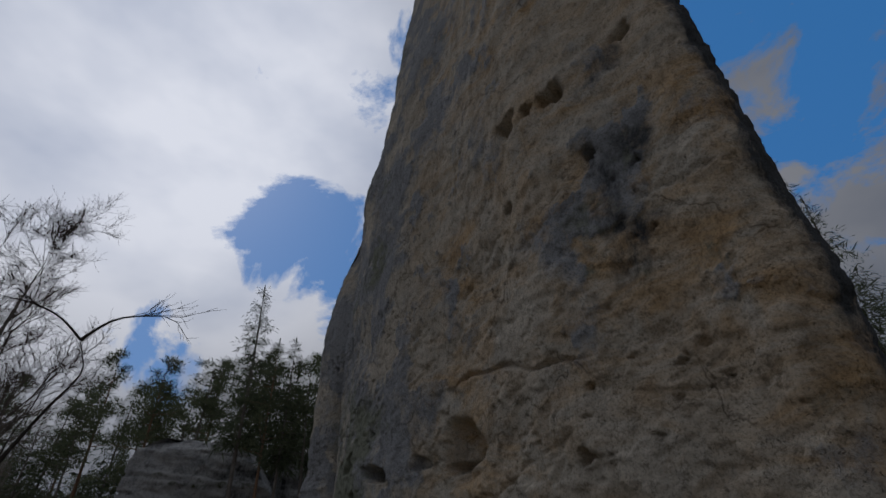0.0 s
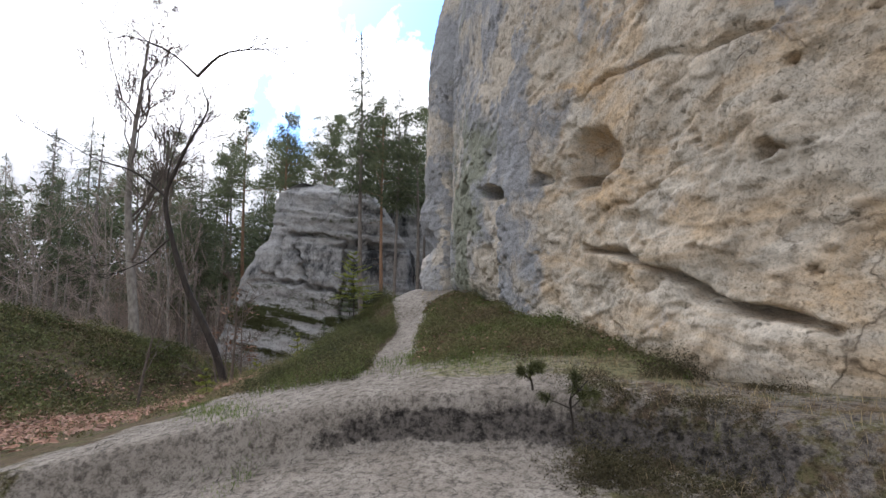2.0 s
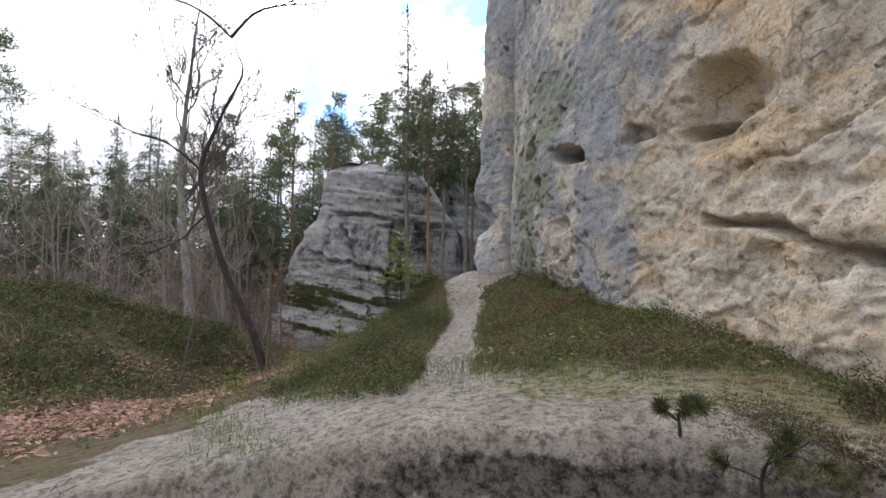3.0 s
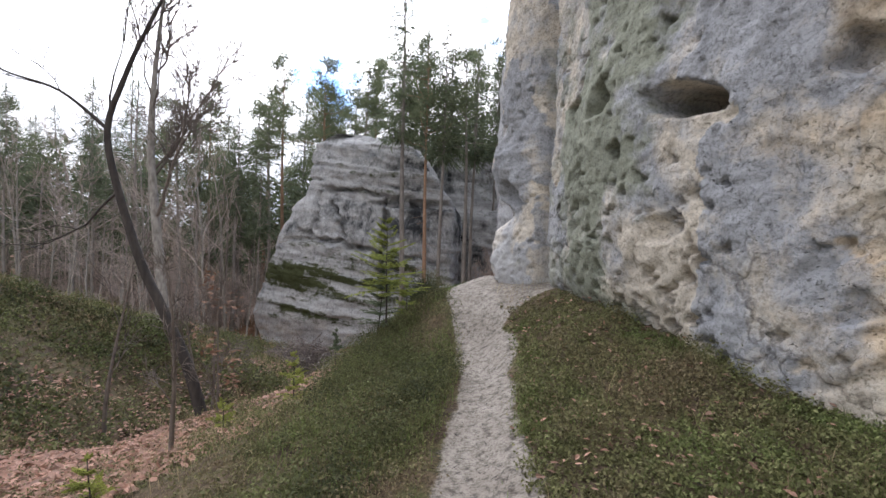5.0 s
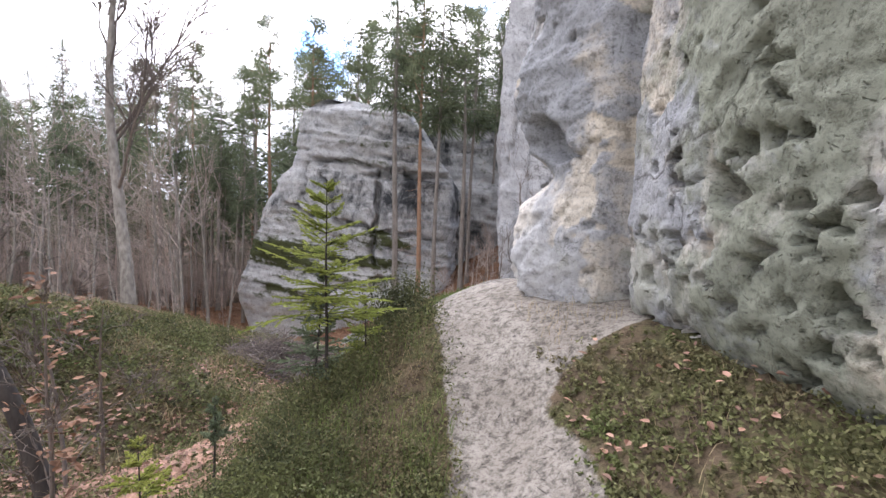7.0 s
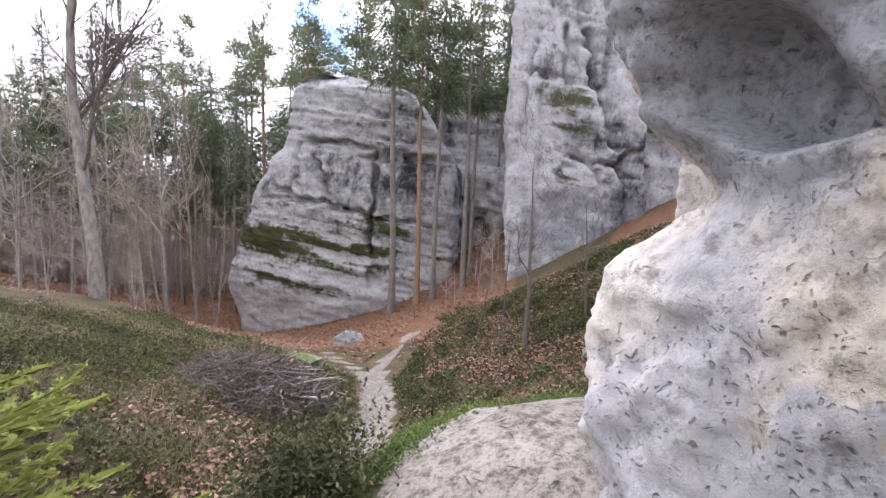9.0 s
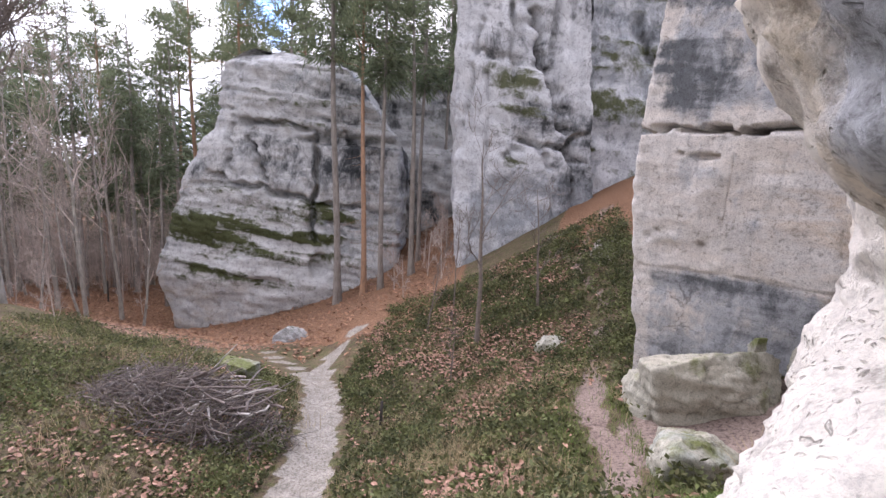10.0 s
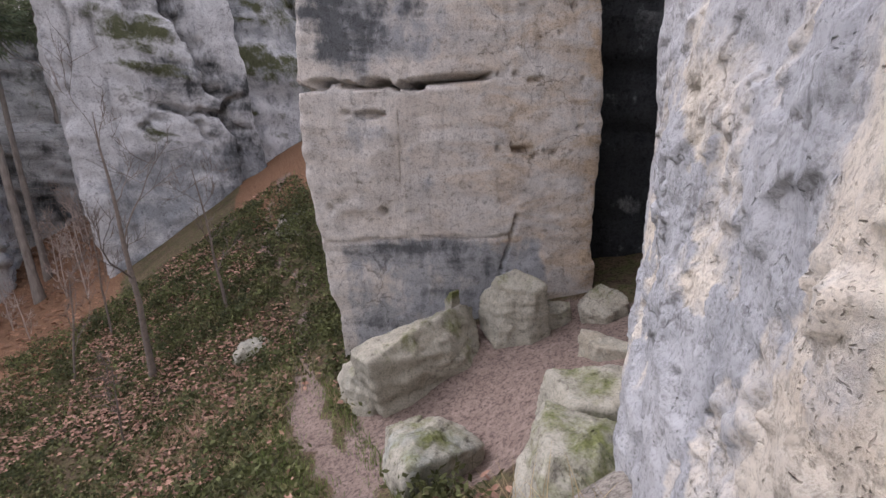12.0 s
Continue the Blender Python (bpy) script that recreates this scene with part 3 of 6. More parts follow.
    s.off += wall * (0.09 * fold + 0.012 * step(0.0, 0.04, scoop2) + 0.04 * step(0.05, 0.1, mid) - 0.12 * np.clip(Z - 1.5, -1.6, 1.6) - 0.07)
    knobs = np.exp(-(((S - nose) / 0.8) ** 4)) * step(0.4, 0.7, Z) * (1 - step(3.5, 4.5, Z))
    s.off += knobs * (0.022 * scoop2 + 0.03 * fine + 0.02 * step(0.0, 0.08, plate2))
    # alcove and pockets
    A = s.at(0.35, 7.85)
    s.pocket(A, 2.80, 0.64, 0.46, 0.24, 0.3, 0, 0.1)
    s.pocket(A + 0.05, 2.88, 0.44, 0.32, 0.22, 0.6, 0, 0.1)
    s.bump(A, 2.36, 0.45, 0.10, -0.14)
    s.pocket(A - 0.02, 2.62, 0.36, 0.20, 0.12, 0.25, 0, 0.12)
    s.pocket(s.at(0.07, 8.15), 2.60, 0.19, 0.10, 0.5, 0.2, 0, 0.08)
    s.pocket(s.at(-1.13, 9.78), 2.70, 0.40, 0.15, 0.95, 0.15, 0.2, 0.05)
    s.pocket(s.at(-0.35, 8.85), 2.74, 0.2, 0.13, 0.26, 0.4)
    s.pocket(s.at(0.75, 7.05), 1.84, 0.13, 0.17, 0.12, 0.6)
    s.pocket(s.at(1.6, 5.6), 2.32, 0.09, 0.09, 0.28, 0.2)
    s.pocket(s.at(-2.05, 11.3), 3.02, 0.20, 0.17, 0.30, 0.22)
    s.pocket(s.at(-1.75, 10.7), 2.98, 0.17, 0.19, 0.32, 0.22)
    s.pocket(s.at(-1.62, 10.35), 2.38, 0.09, 0.09, 0.28, 0.22)
    s.pocket(s.at(-2.02, 11.1), 1.68, 0.12, 0.11, 0.22, 0.5, 0.4)
    s.pocket(s.at(-2.0, 11.0), 1.86, 0.06, 0.08, 0.2, 0.5)
    s.pocket(s.at(-1.7, 10.4), 1.5, 0.06, 0.05, 0.16, 0.5)
    s.pocket(s.at(-1.2, 9.9), 1.62, 0.16, 0.12, 0.12, 0.6)
    s.pocket(s.at(1.3, 6.25), 1.02, 0.13, 0.10, 0.25, 0.5)
    s.pocket(s.at(0.95, 6.75), 1.12, 0.14, 0.12, 0.14, 0.5)
    for x, y, z, a, b in ((1.3, 6.1, 8.05, 0.24, 0.25), (1.94, 5.3, 7.9, 0.25, 0.2), (1.6, 5.7, 7.95, 0.11, 0.11), (2.25, 5.05, 6.3, 0.1, 0.1), (2.9, 4.4, 8.3, 0.14, 0.16), (1.2, 6.3, 6.3, 0.09, 0.09)):
        s.pocket(s.at(x, y), z, a, b, 0.6, 0.2)
    # the slanting crevice
    s.crack(s.at(2.0, 5.3), 0.78, s.at(0.25, 7.95), 1.62, 0.06, 0.34, 0.05)
    s.bump(s.at(1.0, 6.6), 1.42, 1.2, 0.16, 0.07)
    s.crack(s.at(0.15, 8.2), 3.9, s.at(1.8, 5.5), 3.45, 0.04, 0.08, 0.08, 5)
    s.crack(s.at(0.5, 7.5), 2.0, s.at(1.2, 6.3), 2.35, 0.025, 0.06, 0.05, 8)
    rng = np.random.default_rng(5)
    lo, hi = s.at(3.3, 3.9), s.at(-0.6, 17)
    for k in range(1300):
        u = rng.uniform(lo, hi)
        grey_side = corner - 2.6 < u < nose - 0.6
        if rng.random() < (0.3 if grey_side else 0.85):
            continue
        r = rng.uniform(0.017, 0.034) * (1.9 if rng.random() < 0.04 else 1)
        s.pocket(u, rng.uniform(0.3, 6.2), r * rng.uniform(0.9, 1.8), r, r * rng.uniform(1.8, 3.2), 0.18, rng.uniform(-0.4, 0.4), 0.3)
    for k in range(170):
        u = rng.uniform(corner - 2.8, corner + 0.3)
        r = rng.uniform(0.018, 0.042)
        s.pocket(u, 0.5 + 1.6 * rng.random() ** 1.6, r * rng.uniform(0.8, 1.7), r, r * 3.2, 0.2, rng.uniform(-0.5, 0.5), 0.3)
    # blunt thin slabs that flake off the warm face
    for k in range(130):
        u, z0, a, b = rng.uniform(lo, s.at(-0.6, 9.1)), rng.uniform(0.4, 6.2), rng.uniform(0.06, 0.25), rng.uniform(0.05, 0.22)
        s.pocket(u, z0, a, b, rng.uniform(0.012, 0.04), 0.12, rng.uniform(-0.5, 0.2), 0.35)
    v = s.points()
    n1 = fbm(flat * 0.8, 4, 71).reshape(shp)
    n2 = fbm(flat * (1.0, 1.0, 0.35), 4, 75).reshape(shp)
    warm = np.clip(0.95 * (1 - step(s.at(0.2, 8.1), s.at(-1.1, 9.8), S + 0.8 * n1)) * (0.7 + 0.8 * n1), 0, 1)
    hollow = np.exp(-(((S - s.at(-3.2, 12.85)) / 0.45) ** 4) - ((Z - 2.2) / 0.36) ** 4)
    warm = np.maximum(warm, 0.5 * hollow)
    warm = np.maximum(warm, np.exp(-(((S - A) / 0.55) ** 4) - ((Z - 2.8) / 0.42) ** 4))
    warm = np.maximum(warm, (0.32 + 0.5 * n1) * step(nose + 0.6, nose + 1.2, S) * (1 - step(nose + 2.0, nose + 3.2, S + 0.5 * n2)))
    grey = 0.02 + 0.22 * step(0.02, 0.05, plate) + 0.42 * step(nose + 1.9, nose + 2.8, S + 0.6 * n2) + 0.16 * hollow + 0.42 * left * (1 - 0.85 * step(nose - 0.5, nose + 0.4, S)) + 0.34 * n1 + 0.18 * step(3.0, 7, Z) * (1 - left)
    moss = -0.04 + 0.52 * np.exp(-(((S - (corner - 0.5)) / 1.9) ** 4)) * (1 - 0.6 * step(3.2, 6, Z)) + 0.55 * n1 + 0.16 * n2 + 0.1 * fine - 0.5 * step(nose - 0.5, nose, S)
    # dark crust; the side right of the corner is painted darker as its shade
    dark = -0.04 + 0.16 * n2 + (0.10 + 0.15 * n1) * left * (1 - step(nose - 0.6, nose, S)) + 0.05 * step(5, 9, Z) + 0.5 * (1 - step(s.at(3.7, 4.0), s.at(3.05, 4.05), S)) + (0.20 + 0.35 * n1) * np.exp(-(((S - s.at(2.5, 4.8)) / 1.2) ** 2)) * step(2.5, 4.5, Z)
    pale = np.clip((0.5 * step(corner - 0.6, corner + 0.2, S + 0.5 * n1) + 0.5 * step(nose - 0.4, nose + 0.3, S)) * (1 - step(nose + 7, nose + 9, S)) * (0.55 + 0.9 * n1) * (1 - 0.7 * step(nose + 0.6, nose + 1.2, S)) - 0.6 * step(2.0, 2.6, Z) * (1 - step(nose + 0.3, nose + 1.2, S)) - hollow, 0, 0.42)
    verts, faces = v.reshape(-1, 3), grid_faces(*shp, True)[:, ::-1]
    rim, i = verts[-shp[1]:], np.arange(shp[1])
    peak = rim.mean(0)
    for k in (0.35, 0.7, 0.98):
        base = len(verts) - shp[1]
        j = (i + 1) % shp[1]
        faces = np.r_[faces, np.stack([base + i, base + j, base + shp[1] + j, base + shp[1] + i], -1)[:, ::-1]]
        verts = np.r_[verts, rim * (1 - k) + peak * k + (0, 0, 0.9 * k)]
    full = {key: np.r_[q.ravel(), np.tile(q[-1], 3)] for key, q in (("warm", warm), ("grey", grey), ("dark", dark), ("moss", moss), ("pale", pale))}
    ob = link_mesh("sandstone_cliff", verts, faces, M_CLIFF, full)
    tagged(ob, "tall ochre and grey sandstone cliff with weathered pockets beside the path", "rock")
    return ob


make_main_rock()


def tower(name, a, b, rows, material, label, seed, cell=0.35, rough=0.6, strata=0.35, power=5.0, marks=(), cracks=(), tint=(0.0, 0.3, 0.1, 0.0), freq=1.0, category="rock", smooth=(), grooves=0, zones=(), near=False):
    """A free-standing rock on the line a to b. rows: height, start and end along the line, reach to the front and to the back."""
    a, b = np.array(a, float), np.array(b, float)
    d = (b - a) / np.linalg.norm(b - a)
    f = np.array([d[1], -d[0]])
    t = np.array(rows, float)
    zs = np.arange(t[0, 0], t[-1, 0] + cell * 0.5, cell)
    L, R, F, B = (np.interp(zs, t[:, 0], t[:, k]) for k in (1, 2, 3, 4))
    per = int((2 * (R - L).max() + 2 * (F + B).max()) / cell)
    ang = np.linspace(0, 2 * np.pi, max(per, 24), endpoint=False)
    cx = np.sign(np.cos(ang)) * np.abs(np.cos(ang)) ** (2 / power)
    cy = np.sign(np.sin(ang)) * np.abs(np.sin(ang)) ** (2 / power)
    # even out the columns along the outline
    w0, h0 = (R - L).max() / 2, (F + B).max() / 2
    ring = np.stack([cx * w0, cy * h0], -1)
    ring = np.r_[ring, ring[:1]]
    arc = np.r_[0, np.cumsum(np.linalg.norm(np.diff(ring, axis=0), axis=1))]
    even = np.interp(np.linspace(0, arc[-1], len(ang), endpoint=False), arc, np.r_[ang, 2 * np.pi])
    cx = np.sign(np.cos(even)) * np.abs(np.cos(even)) ** (2 / power)
    cy = np.sign(np.sin(even)) * np.abs(np.sin(even)) ** (2 / power)
    along = (0.5 * (L + R))[:, None] + (0.5 * (R - L))[:, None] * cx
    out = np.where(cy < 0, -cy * F[:, None], -cy * B[:, None])
    pos = np.stack([a[0] + d[0] * along + f[0] * out, a[1] + d[1] * along + f[1] * out, np.broadcast_to(zs[:, None], along.shape)], -1)
    nrm = np.stack([d[0] * cx + f[0] * -cy, d[1] * cx + f[1] * -cy], -1)
    nrm /= np.linalg.norm(nrm, axis=-1, keepdims=True)
    p = pos.reshape(-1, 3)
    off = rough * fbm(p * (0.22, 0.22, 0.3) * freq, 4, seed).reshape(along.shape)
    off += 0.35 * rough * fbm(p * (0.9, 0.9, 1.4) * freq, 4, seed + 3).reshape(along.shape)
    dip = p + np.stack([0 * along, 0 * along, 0.14 * along], -1).reshape(-1, 3)
    lay = fbm(dip * (0.16, 0.16, 1.5) * freq, 5, seed + 7, 0.62).reshape(along.shape)
    calm = 1.0
    for z0, z1 in smooth:
        calm = calm - 0.85 * step(z0 - 0.6, z0 + 0.6, zs - 0.1) * (1 - step(z1 - 0.6, z1 + 0.6, zs + 0.1))
    lay = lay * np.broadcast_to(np.asarray(calm), zs.shape)[:, None]
    off += strata * lay
    top_f = min(3.2 * freq, 0.2 / cell)
    off += 0.12 * rough * fbm(p * (1, 1, 1.6) * top_f, 3, seed + 9).reshape(along.shape)
    groove = 0.0
    grng = np.random.default_rng(seed)
    if grooves:
        level = zs[:, None] + 0.14 * along + 0.35 * rough * fbm(p * (0.3, 0.3, 0.3), 3, seed + 21).reshape(along.shape)
        for _ in range(grooves):
            g0, gw = grng.uniform(zs[0], zs[-1] + 2), grng.uniform(0.5, 1.2) * cell
            there = step(-0.15, 0.2, vnoise(p * (0.22, 0.22, 0.05) + 9.1 * _, seed + 30 + _)).reshape(along.shape)
            groove = groove + np.exp(-(((level - g0) / gw) ** 2)) * there
        groove = np.clip(groove, 0, 1.2)
        groove = groove * np.broadcast_to(np.asarray(calm), zs.shape)[:, None]
        off -= 0.75 * strata * groove
    warm, grey, dark, moss = (np.full(along.shape, v) for v in tint)
    n1 = fbm(p * 0.25 * freq, 3, seed + 11).reshape(along.shape)
    front = cy < 0
    for sa, z, ra, rz, depth in marks:
        r = np.hypot((along - sa) / ra, (zs[:, None] - z) / rz)
        off -= np.where(front[None], depth * (1 - step(0.6, 1.1, r)), 0)
    for s0, z0, s1, z1, wide, depth in cracks:
        u = np.array([s1 - s0, z1 - z0])
        k = np.clip(((along - s0) * u[0] + (zs[:, None] - z0) * u[1]) / (u @ u), 0, 1)
        wob = 0.5 * wide * np.sin(9 * k + s0) + 0.4 * wide * np.sin(23 * k)
        dist = np.hypot(along - s0 - u[0] * k + wob, zs[:, None] - z0 - u[1] * k + wob)
        off -= np.where(front[None], depth * (1 - step(0.5 * wide, 1.2 * wide, dist)), 0)
    pos[..., :2] += nrm * off[..., None]
    pos[..., 2] += 0.4 * strata * lay * step(0, 1, (zs[-1] - zs) / 3)[:, None] + rough * 0.6 * n1 * step(0.75, 1, (zs - zs[0]) / (zs[-1] - zs[0]))[:, None]
    dark = dark + 0.22 * n1 + 0.10 * np.clip(-lay * 3, -0.5, 1) + 0.10 * groove
    for z0, z1 in smooth[:1]:
        dark = dark + 0.10 * (step(z0 - 1, z0 + 1, zs) * (1 - step(z1 - 1, z1 + 2, zs)))[:, None]
    grey = grey + 0.2 * n1
    tints = {"warm": warm, "grey": grey, "dark": dark, "moss": moss}
    for key, a0, a1, z0, z1, soft, amount in zones:
        zone = step(a0 - soft, a0 + soft, along + soft * n1) * (1 - step(a1 - soft, a1 + soft, along - soft * n1))
        tints[key] += amount * zone * (step(z0 - soft, z0 + soft, zs) * (1 - step(z1 - soft, z1 + soft, zs)))[:, None]
    moss = moss + 0.25 * np.clip(lay * 3, -1, 1) * (moss > 0.05)
    v = pos.reshape(-1, 3)
    rows_n, cols = along.shape
    faces = grid_faces(rows_n, cols, True)[:, ::-1]
    top = v[-cols:].mean(0)
    capr = [v[-cols:] * (1 - k) + top * k + np.array([0, 0, 0.25 * cell * k]) for k in (0.25, 0.5, 0.75, 0.97)]
    for k in range(4):
        base = len(v) - cols
        i = np.arange(cols)
        j = (i + 1) % cols
        faces = np.r_[faces, np.stack([base + i, base + j, base + cols + j, base + cols + i], -1)[:, ::-1]]
        v = np.r_[v, capr[k]]
    if near:
        v = settle(v, 1.0)
    ext = lambda q: np.r_[q.ravel(), np.tile(q[-1], 4)]
    ob = link_mesh(name, v, faces, material, {"warm": ext(warm), "grey": ext(grey), "dark": ext(dark), "moss": ext(moss)})
    tagged(ob, label, category)
    return ob


tower("sandstone_tower", (-36, 50.5), (-15, 53), [(-15.5, 0.9, 21, 1.5, 6), (-13.6, 0.7, 21, 2.0, 6), (-8.5, -0.7, 21, 3.0, 7), (-4.5, 0.0, 21, 2.2, 7), (0, 1.2, 21, 1.8, 7), (3.5, 3.0, 20.8, 1.2, 7), (5, 4.2, 20.0, 0.8, 7), (8, 4.6, 18, 0.8, 7), (10.5, 5.0, 16, 0.5, 6), (11.6, 7.5, 13.5, -1.0, 5)],
      M_TOWER, "grey banded sandstone tower with dark crust and mossy ledges", 101, 0.15, 0.6, 0.34, 5.0,
      [(7.4, 5.5, 0.75, 0.45, 1.2), (4.5, 0.0, 2.2, 0.35, 0.6), (16.5, 4.2, 4.5, 0.5, 1.5), (10, -8.6, 2.0, 0.9, 0.5), (14.5, -6.5, 1.0, 1.2, 0.8)],
      [(5.9, 5.1, 6.1, 1.4, 0.28, 1.3), (7.8, 4.2, 9.3, 0.5, 0.26, 1.3), (13.7, 4.6, 13.8, -4.5, 0.3, 1.4), (4.1, 0.8, 10.5, -0.6, 0.36, 1.2), (10.5, -0.6, 20.3, -1.9, 0.3, 1.0), (7.0, 5.7, 15.2, 4.8, 0.25, 1.0), (15.2, 4.8, 20, 3.8, 0.3, 1.0)], (0.15, 0.30, 0.16, 0.1), 1.0, smooth=[(-0.5, 4.2), (-13.5, -8.5)], grooves=18, zones=[("dark", -3, 25, -14, -6.5, 1.5, -0.22), ("dark", 4.5, 25, -0.3, 4.3, 0.7, 0.08), ("moss", -2, 16, -5.5, -0.5, 1.6, 0.36), ("moss", 2, 13, -9.0, -6.8, 1.2, 0.24), ("grey", -3, 25, -14, -7, 1.5, -0.2), ("warm", -2, 8, -13, -9, 1.0, 0.5), ("dark", 14, 25, 1, 9, 1.5, 0.06)])
tower("sandstone_tower", (-10, 42), (10, 46), [(-7, 1.9, 10.8, 0.5, 8), (-3, 1.7, 10.6, 0.5, 8), (2, 1.3, 10.2, 0.4, 8), (7, 1.0, 9.4, 0.2, 8), (14, 1.2, 9.0, 0.0, 8), (20, 2.0, 8.5, -0.5, 7), (22, 4, 7, -1.5, 5)],
      M_PILLAR, "pale grey sandstone tower with vertical cracks above the sandy slope", 131, 0.17, 0.5, 0.14, 6.0,
      [(9.3, 3.7, 1.15, 1.1, 1.3), (9.4, 1.6, 0.6, 2.4, 0.5), (7.2, 10, 0.35, 4, 0.6)],
      [(5.2, 14, 6.4, 9.2, 0.28, 1.0), (6.4, 9.2, 8.1, 4.8, 0.28, 1.0), (3, 8, 3.2, -3, 0.12, 0.3), (4.2, 3.0, 5.6, 4.1, 0.16, 0.6), (5.6, 4.1, 8.8, 3.5, 0.18, 0.7), (9.3, 3.0, 8.9, -1.5, 0.2, 0.6), (2.2, 9.4, 4.0, 9.0, 0.2, 0.5),  (4.2, 12, 5.0, 5, 0.2, 0.6), (5.0, 5, 7.5, 2.5, 0.15, 0.4), (1.6, 5, 2.4, 11, 0.15, 0.5)], (0.05, 0.24, 0.08, 0.0), 1.0, grooves=3, zones=[("dark", 2, 7, 4.5, 20, 1.5, 0.14), ("grey", 2, 10, -5, 2, 1.0, 0.2), ("moss", 3.5, 6.2, 2, 9, 1.2, 0.30), ("dark", 7, 11, 0, 20, 1.0, 0.18)])
tower("sandstone_tower", (-10, 44), (10, 48), [(-3, 9.0, 26, 0.5, 8), (4, 9.0, 26, 0.5, 8), (12, 9.0, 26, 0.2, 8), (22, 10, 24, -0.4, 7)],
      M_PILLAR, "dark green lichen-covered sandstone wall behind the sandy slope", 151, 0.4, 0.7, 0.4, 6.0, [], [(12, 12, 16, 6, 0.3, 1.0)], (0.0, 0.4, 0.22, 0.28), 1.0)
tower("sandstone_wall", (-20, 59), (2, 66), [(-9, -4, 24, 1, 8), (0, -3, 24, 0.6, 8), (4, -2, 24, 0.2, 8), (4.4, -2, 24, -0.8, 8), (9, 0, 22, -1, 7), (11, 2, 20, -2, 6)],
      M_TOWER, "dark sandstone wall behind the trees", 161, 0.3, 0.9, 0.5, 5.0, [], [], (0.0, 0.35, 0.3, 0.1), 1.0, grooves=16)
# the cleft's deep shade is put into this wall's dark tint
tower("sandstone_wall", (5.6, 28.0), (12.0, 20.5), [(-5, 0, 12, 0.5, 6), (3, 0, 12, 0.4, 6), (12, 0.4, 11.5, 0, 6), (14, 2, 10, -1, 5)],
      M_TOWER, "sandstone wall deep in the cleft, coloured dark for the cleft's shade", 181, 0.2, 0.5, 0.3, 6.0, [], [], (0.0, 0.4, 0.6, 0.0), 1.0, grooves=8, near=True)
tower("sandstone_block", (-1.6, 27.3), (5.8, 23.9), [(-5, 0.9, 8.2, 0.1, 6), (-3.4, 0.9, 8.1, 0.1, 6), (-1.2, 0.75, 8.0, 0.12, 6), (0, 0.65, 7.95, 0.22, 6), (2, 0.45, 8.1, 0.28, 6), (3.5, 0.55, 8.1, 0.25, 6), (3.8, 0.5, 8.1, 0.2, 6), (6, 0.7, 8.0, 0.1, 6), (10, 1.2, 7.6, -0.2, 5.5), (11, 2.5, 6.5, -1, 4.5)],
      M_BLOCK, "massive pale sandstone block with a dark horizontal crevice", 171, 0.055, 0.15, 0.025, 11.0,
      [(2.2, 2.89, 0.42, 0.10, 0.4), (2.3, 0.44, 0.12, 0.13, 0.3), (1.19, 0.75, 0.08, 0.11, 0.25), (6.05, 1.85, 0.34, 0.10, 0.3), (6.4, 3.55, 0.22, 0.06, 0.2), (5.9, 3.7, 0.10, 0.07, 0.2), (7.6, 3.5, 0.07, 0.07, 0.2), (5.0, 5.6, 0.6, 0.14, 0.4), (7.5, 2.3, 0.06, 0.1, 0.2), (1.0, 3.64, 0.30, 0.14, 0.5), (2.4, 3.62, 0.3, 0.14, 0.5), (3.3, 3.56, 0.25, 0.15, 0.5), (4.4, 3.64, 0.3, 0.11, 0.5), (1.6, 2.95, 0.14, 0.08, 0.25), (5.45, 3.7, 0.07, 0.05, 0.2), (6.9, 1.72, 0.10, 0.06, 0.2), (5.4, 1.9, 0.09, 0.06, 0.2), (0.95, 0.6, 0.10, 0.14, 0.12), (1.8, 1.2, 0.05, 0.05, 0.15), (7.0, 4.6, 0.07, 0.07, 0.2), (1.5, 0.3, 0.3, 0.25, 0.06), (3.0, 1.6, 0.5, 0.8, 0.05), (6.8, 0.2, 0.8, 0.5, 0.05), (7.4, 5.2, 0.1, 0.14, 0.2)],
      [(0.6, 3.63, 2.1, 3.64, 0.09, 0.9), (2.1, 3.63, 3.3, 3.54, 0.09, 0.9), (3.3, 3.54, 5.2, 3.67, 0.08, 0.9), (4.12, 3.3, 4.05, 0.2, 0.035, 0.10), (5.85, 0.1, 5.5, -1.4, 0.07, 0.4), (0.84, -0.28, 5.65, -0.42, 0.05, 0.10), (5.75, 1.97, 6.4, 1.7, 0.06, 0.3), (2.9, 2.9, 2.8, 0.9, 0.025, 0.05), (5.9, 0.3, 7.0, 0.9, 0.03, 0.06), (0.8, 2.6, 2.4, 2.4, 0.03, 0.05), (1.5, -0.4, 1.7, -2.0, 0.03, 0.08)], (0.25, 0.10, 0.0, -0.3), 2.4, zones=[("grey", 0.9, 6.6, -4.5, -0.35, 0.3, 0.40), ("grey", 0.4, 5.0, 3.9, 9, 0.6, 0.38), ("dark", 0.9, 4.6, 3.95, 9, 0.6, 0.33), ("grey", 0.4, 1.2, -5, 9, 0.2, -0.3), ("warm", 4.6, 9, -3, 9, 0.8, 0.5), ("grey", 1.5, 4.0, 0.5, 3.4, 0.6, 0.12), ("dark", 1.0, 6.0, -0.75, -0.25, 0.15, 0.20), ("dark", 1.0, 5.4, -3.4, -0.45, 0.5, 0.27), ("warm", 7.7, 8.6, -5, 9, 0.2, 0.6)], near=True)

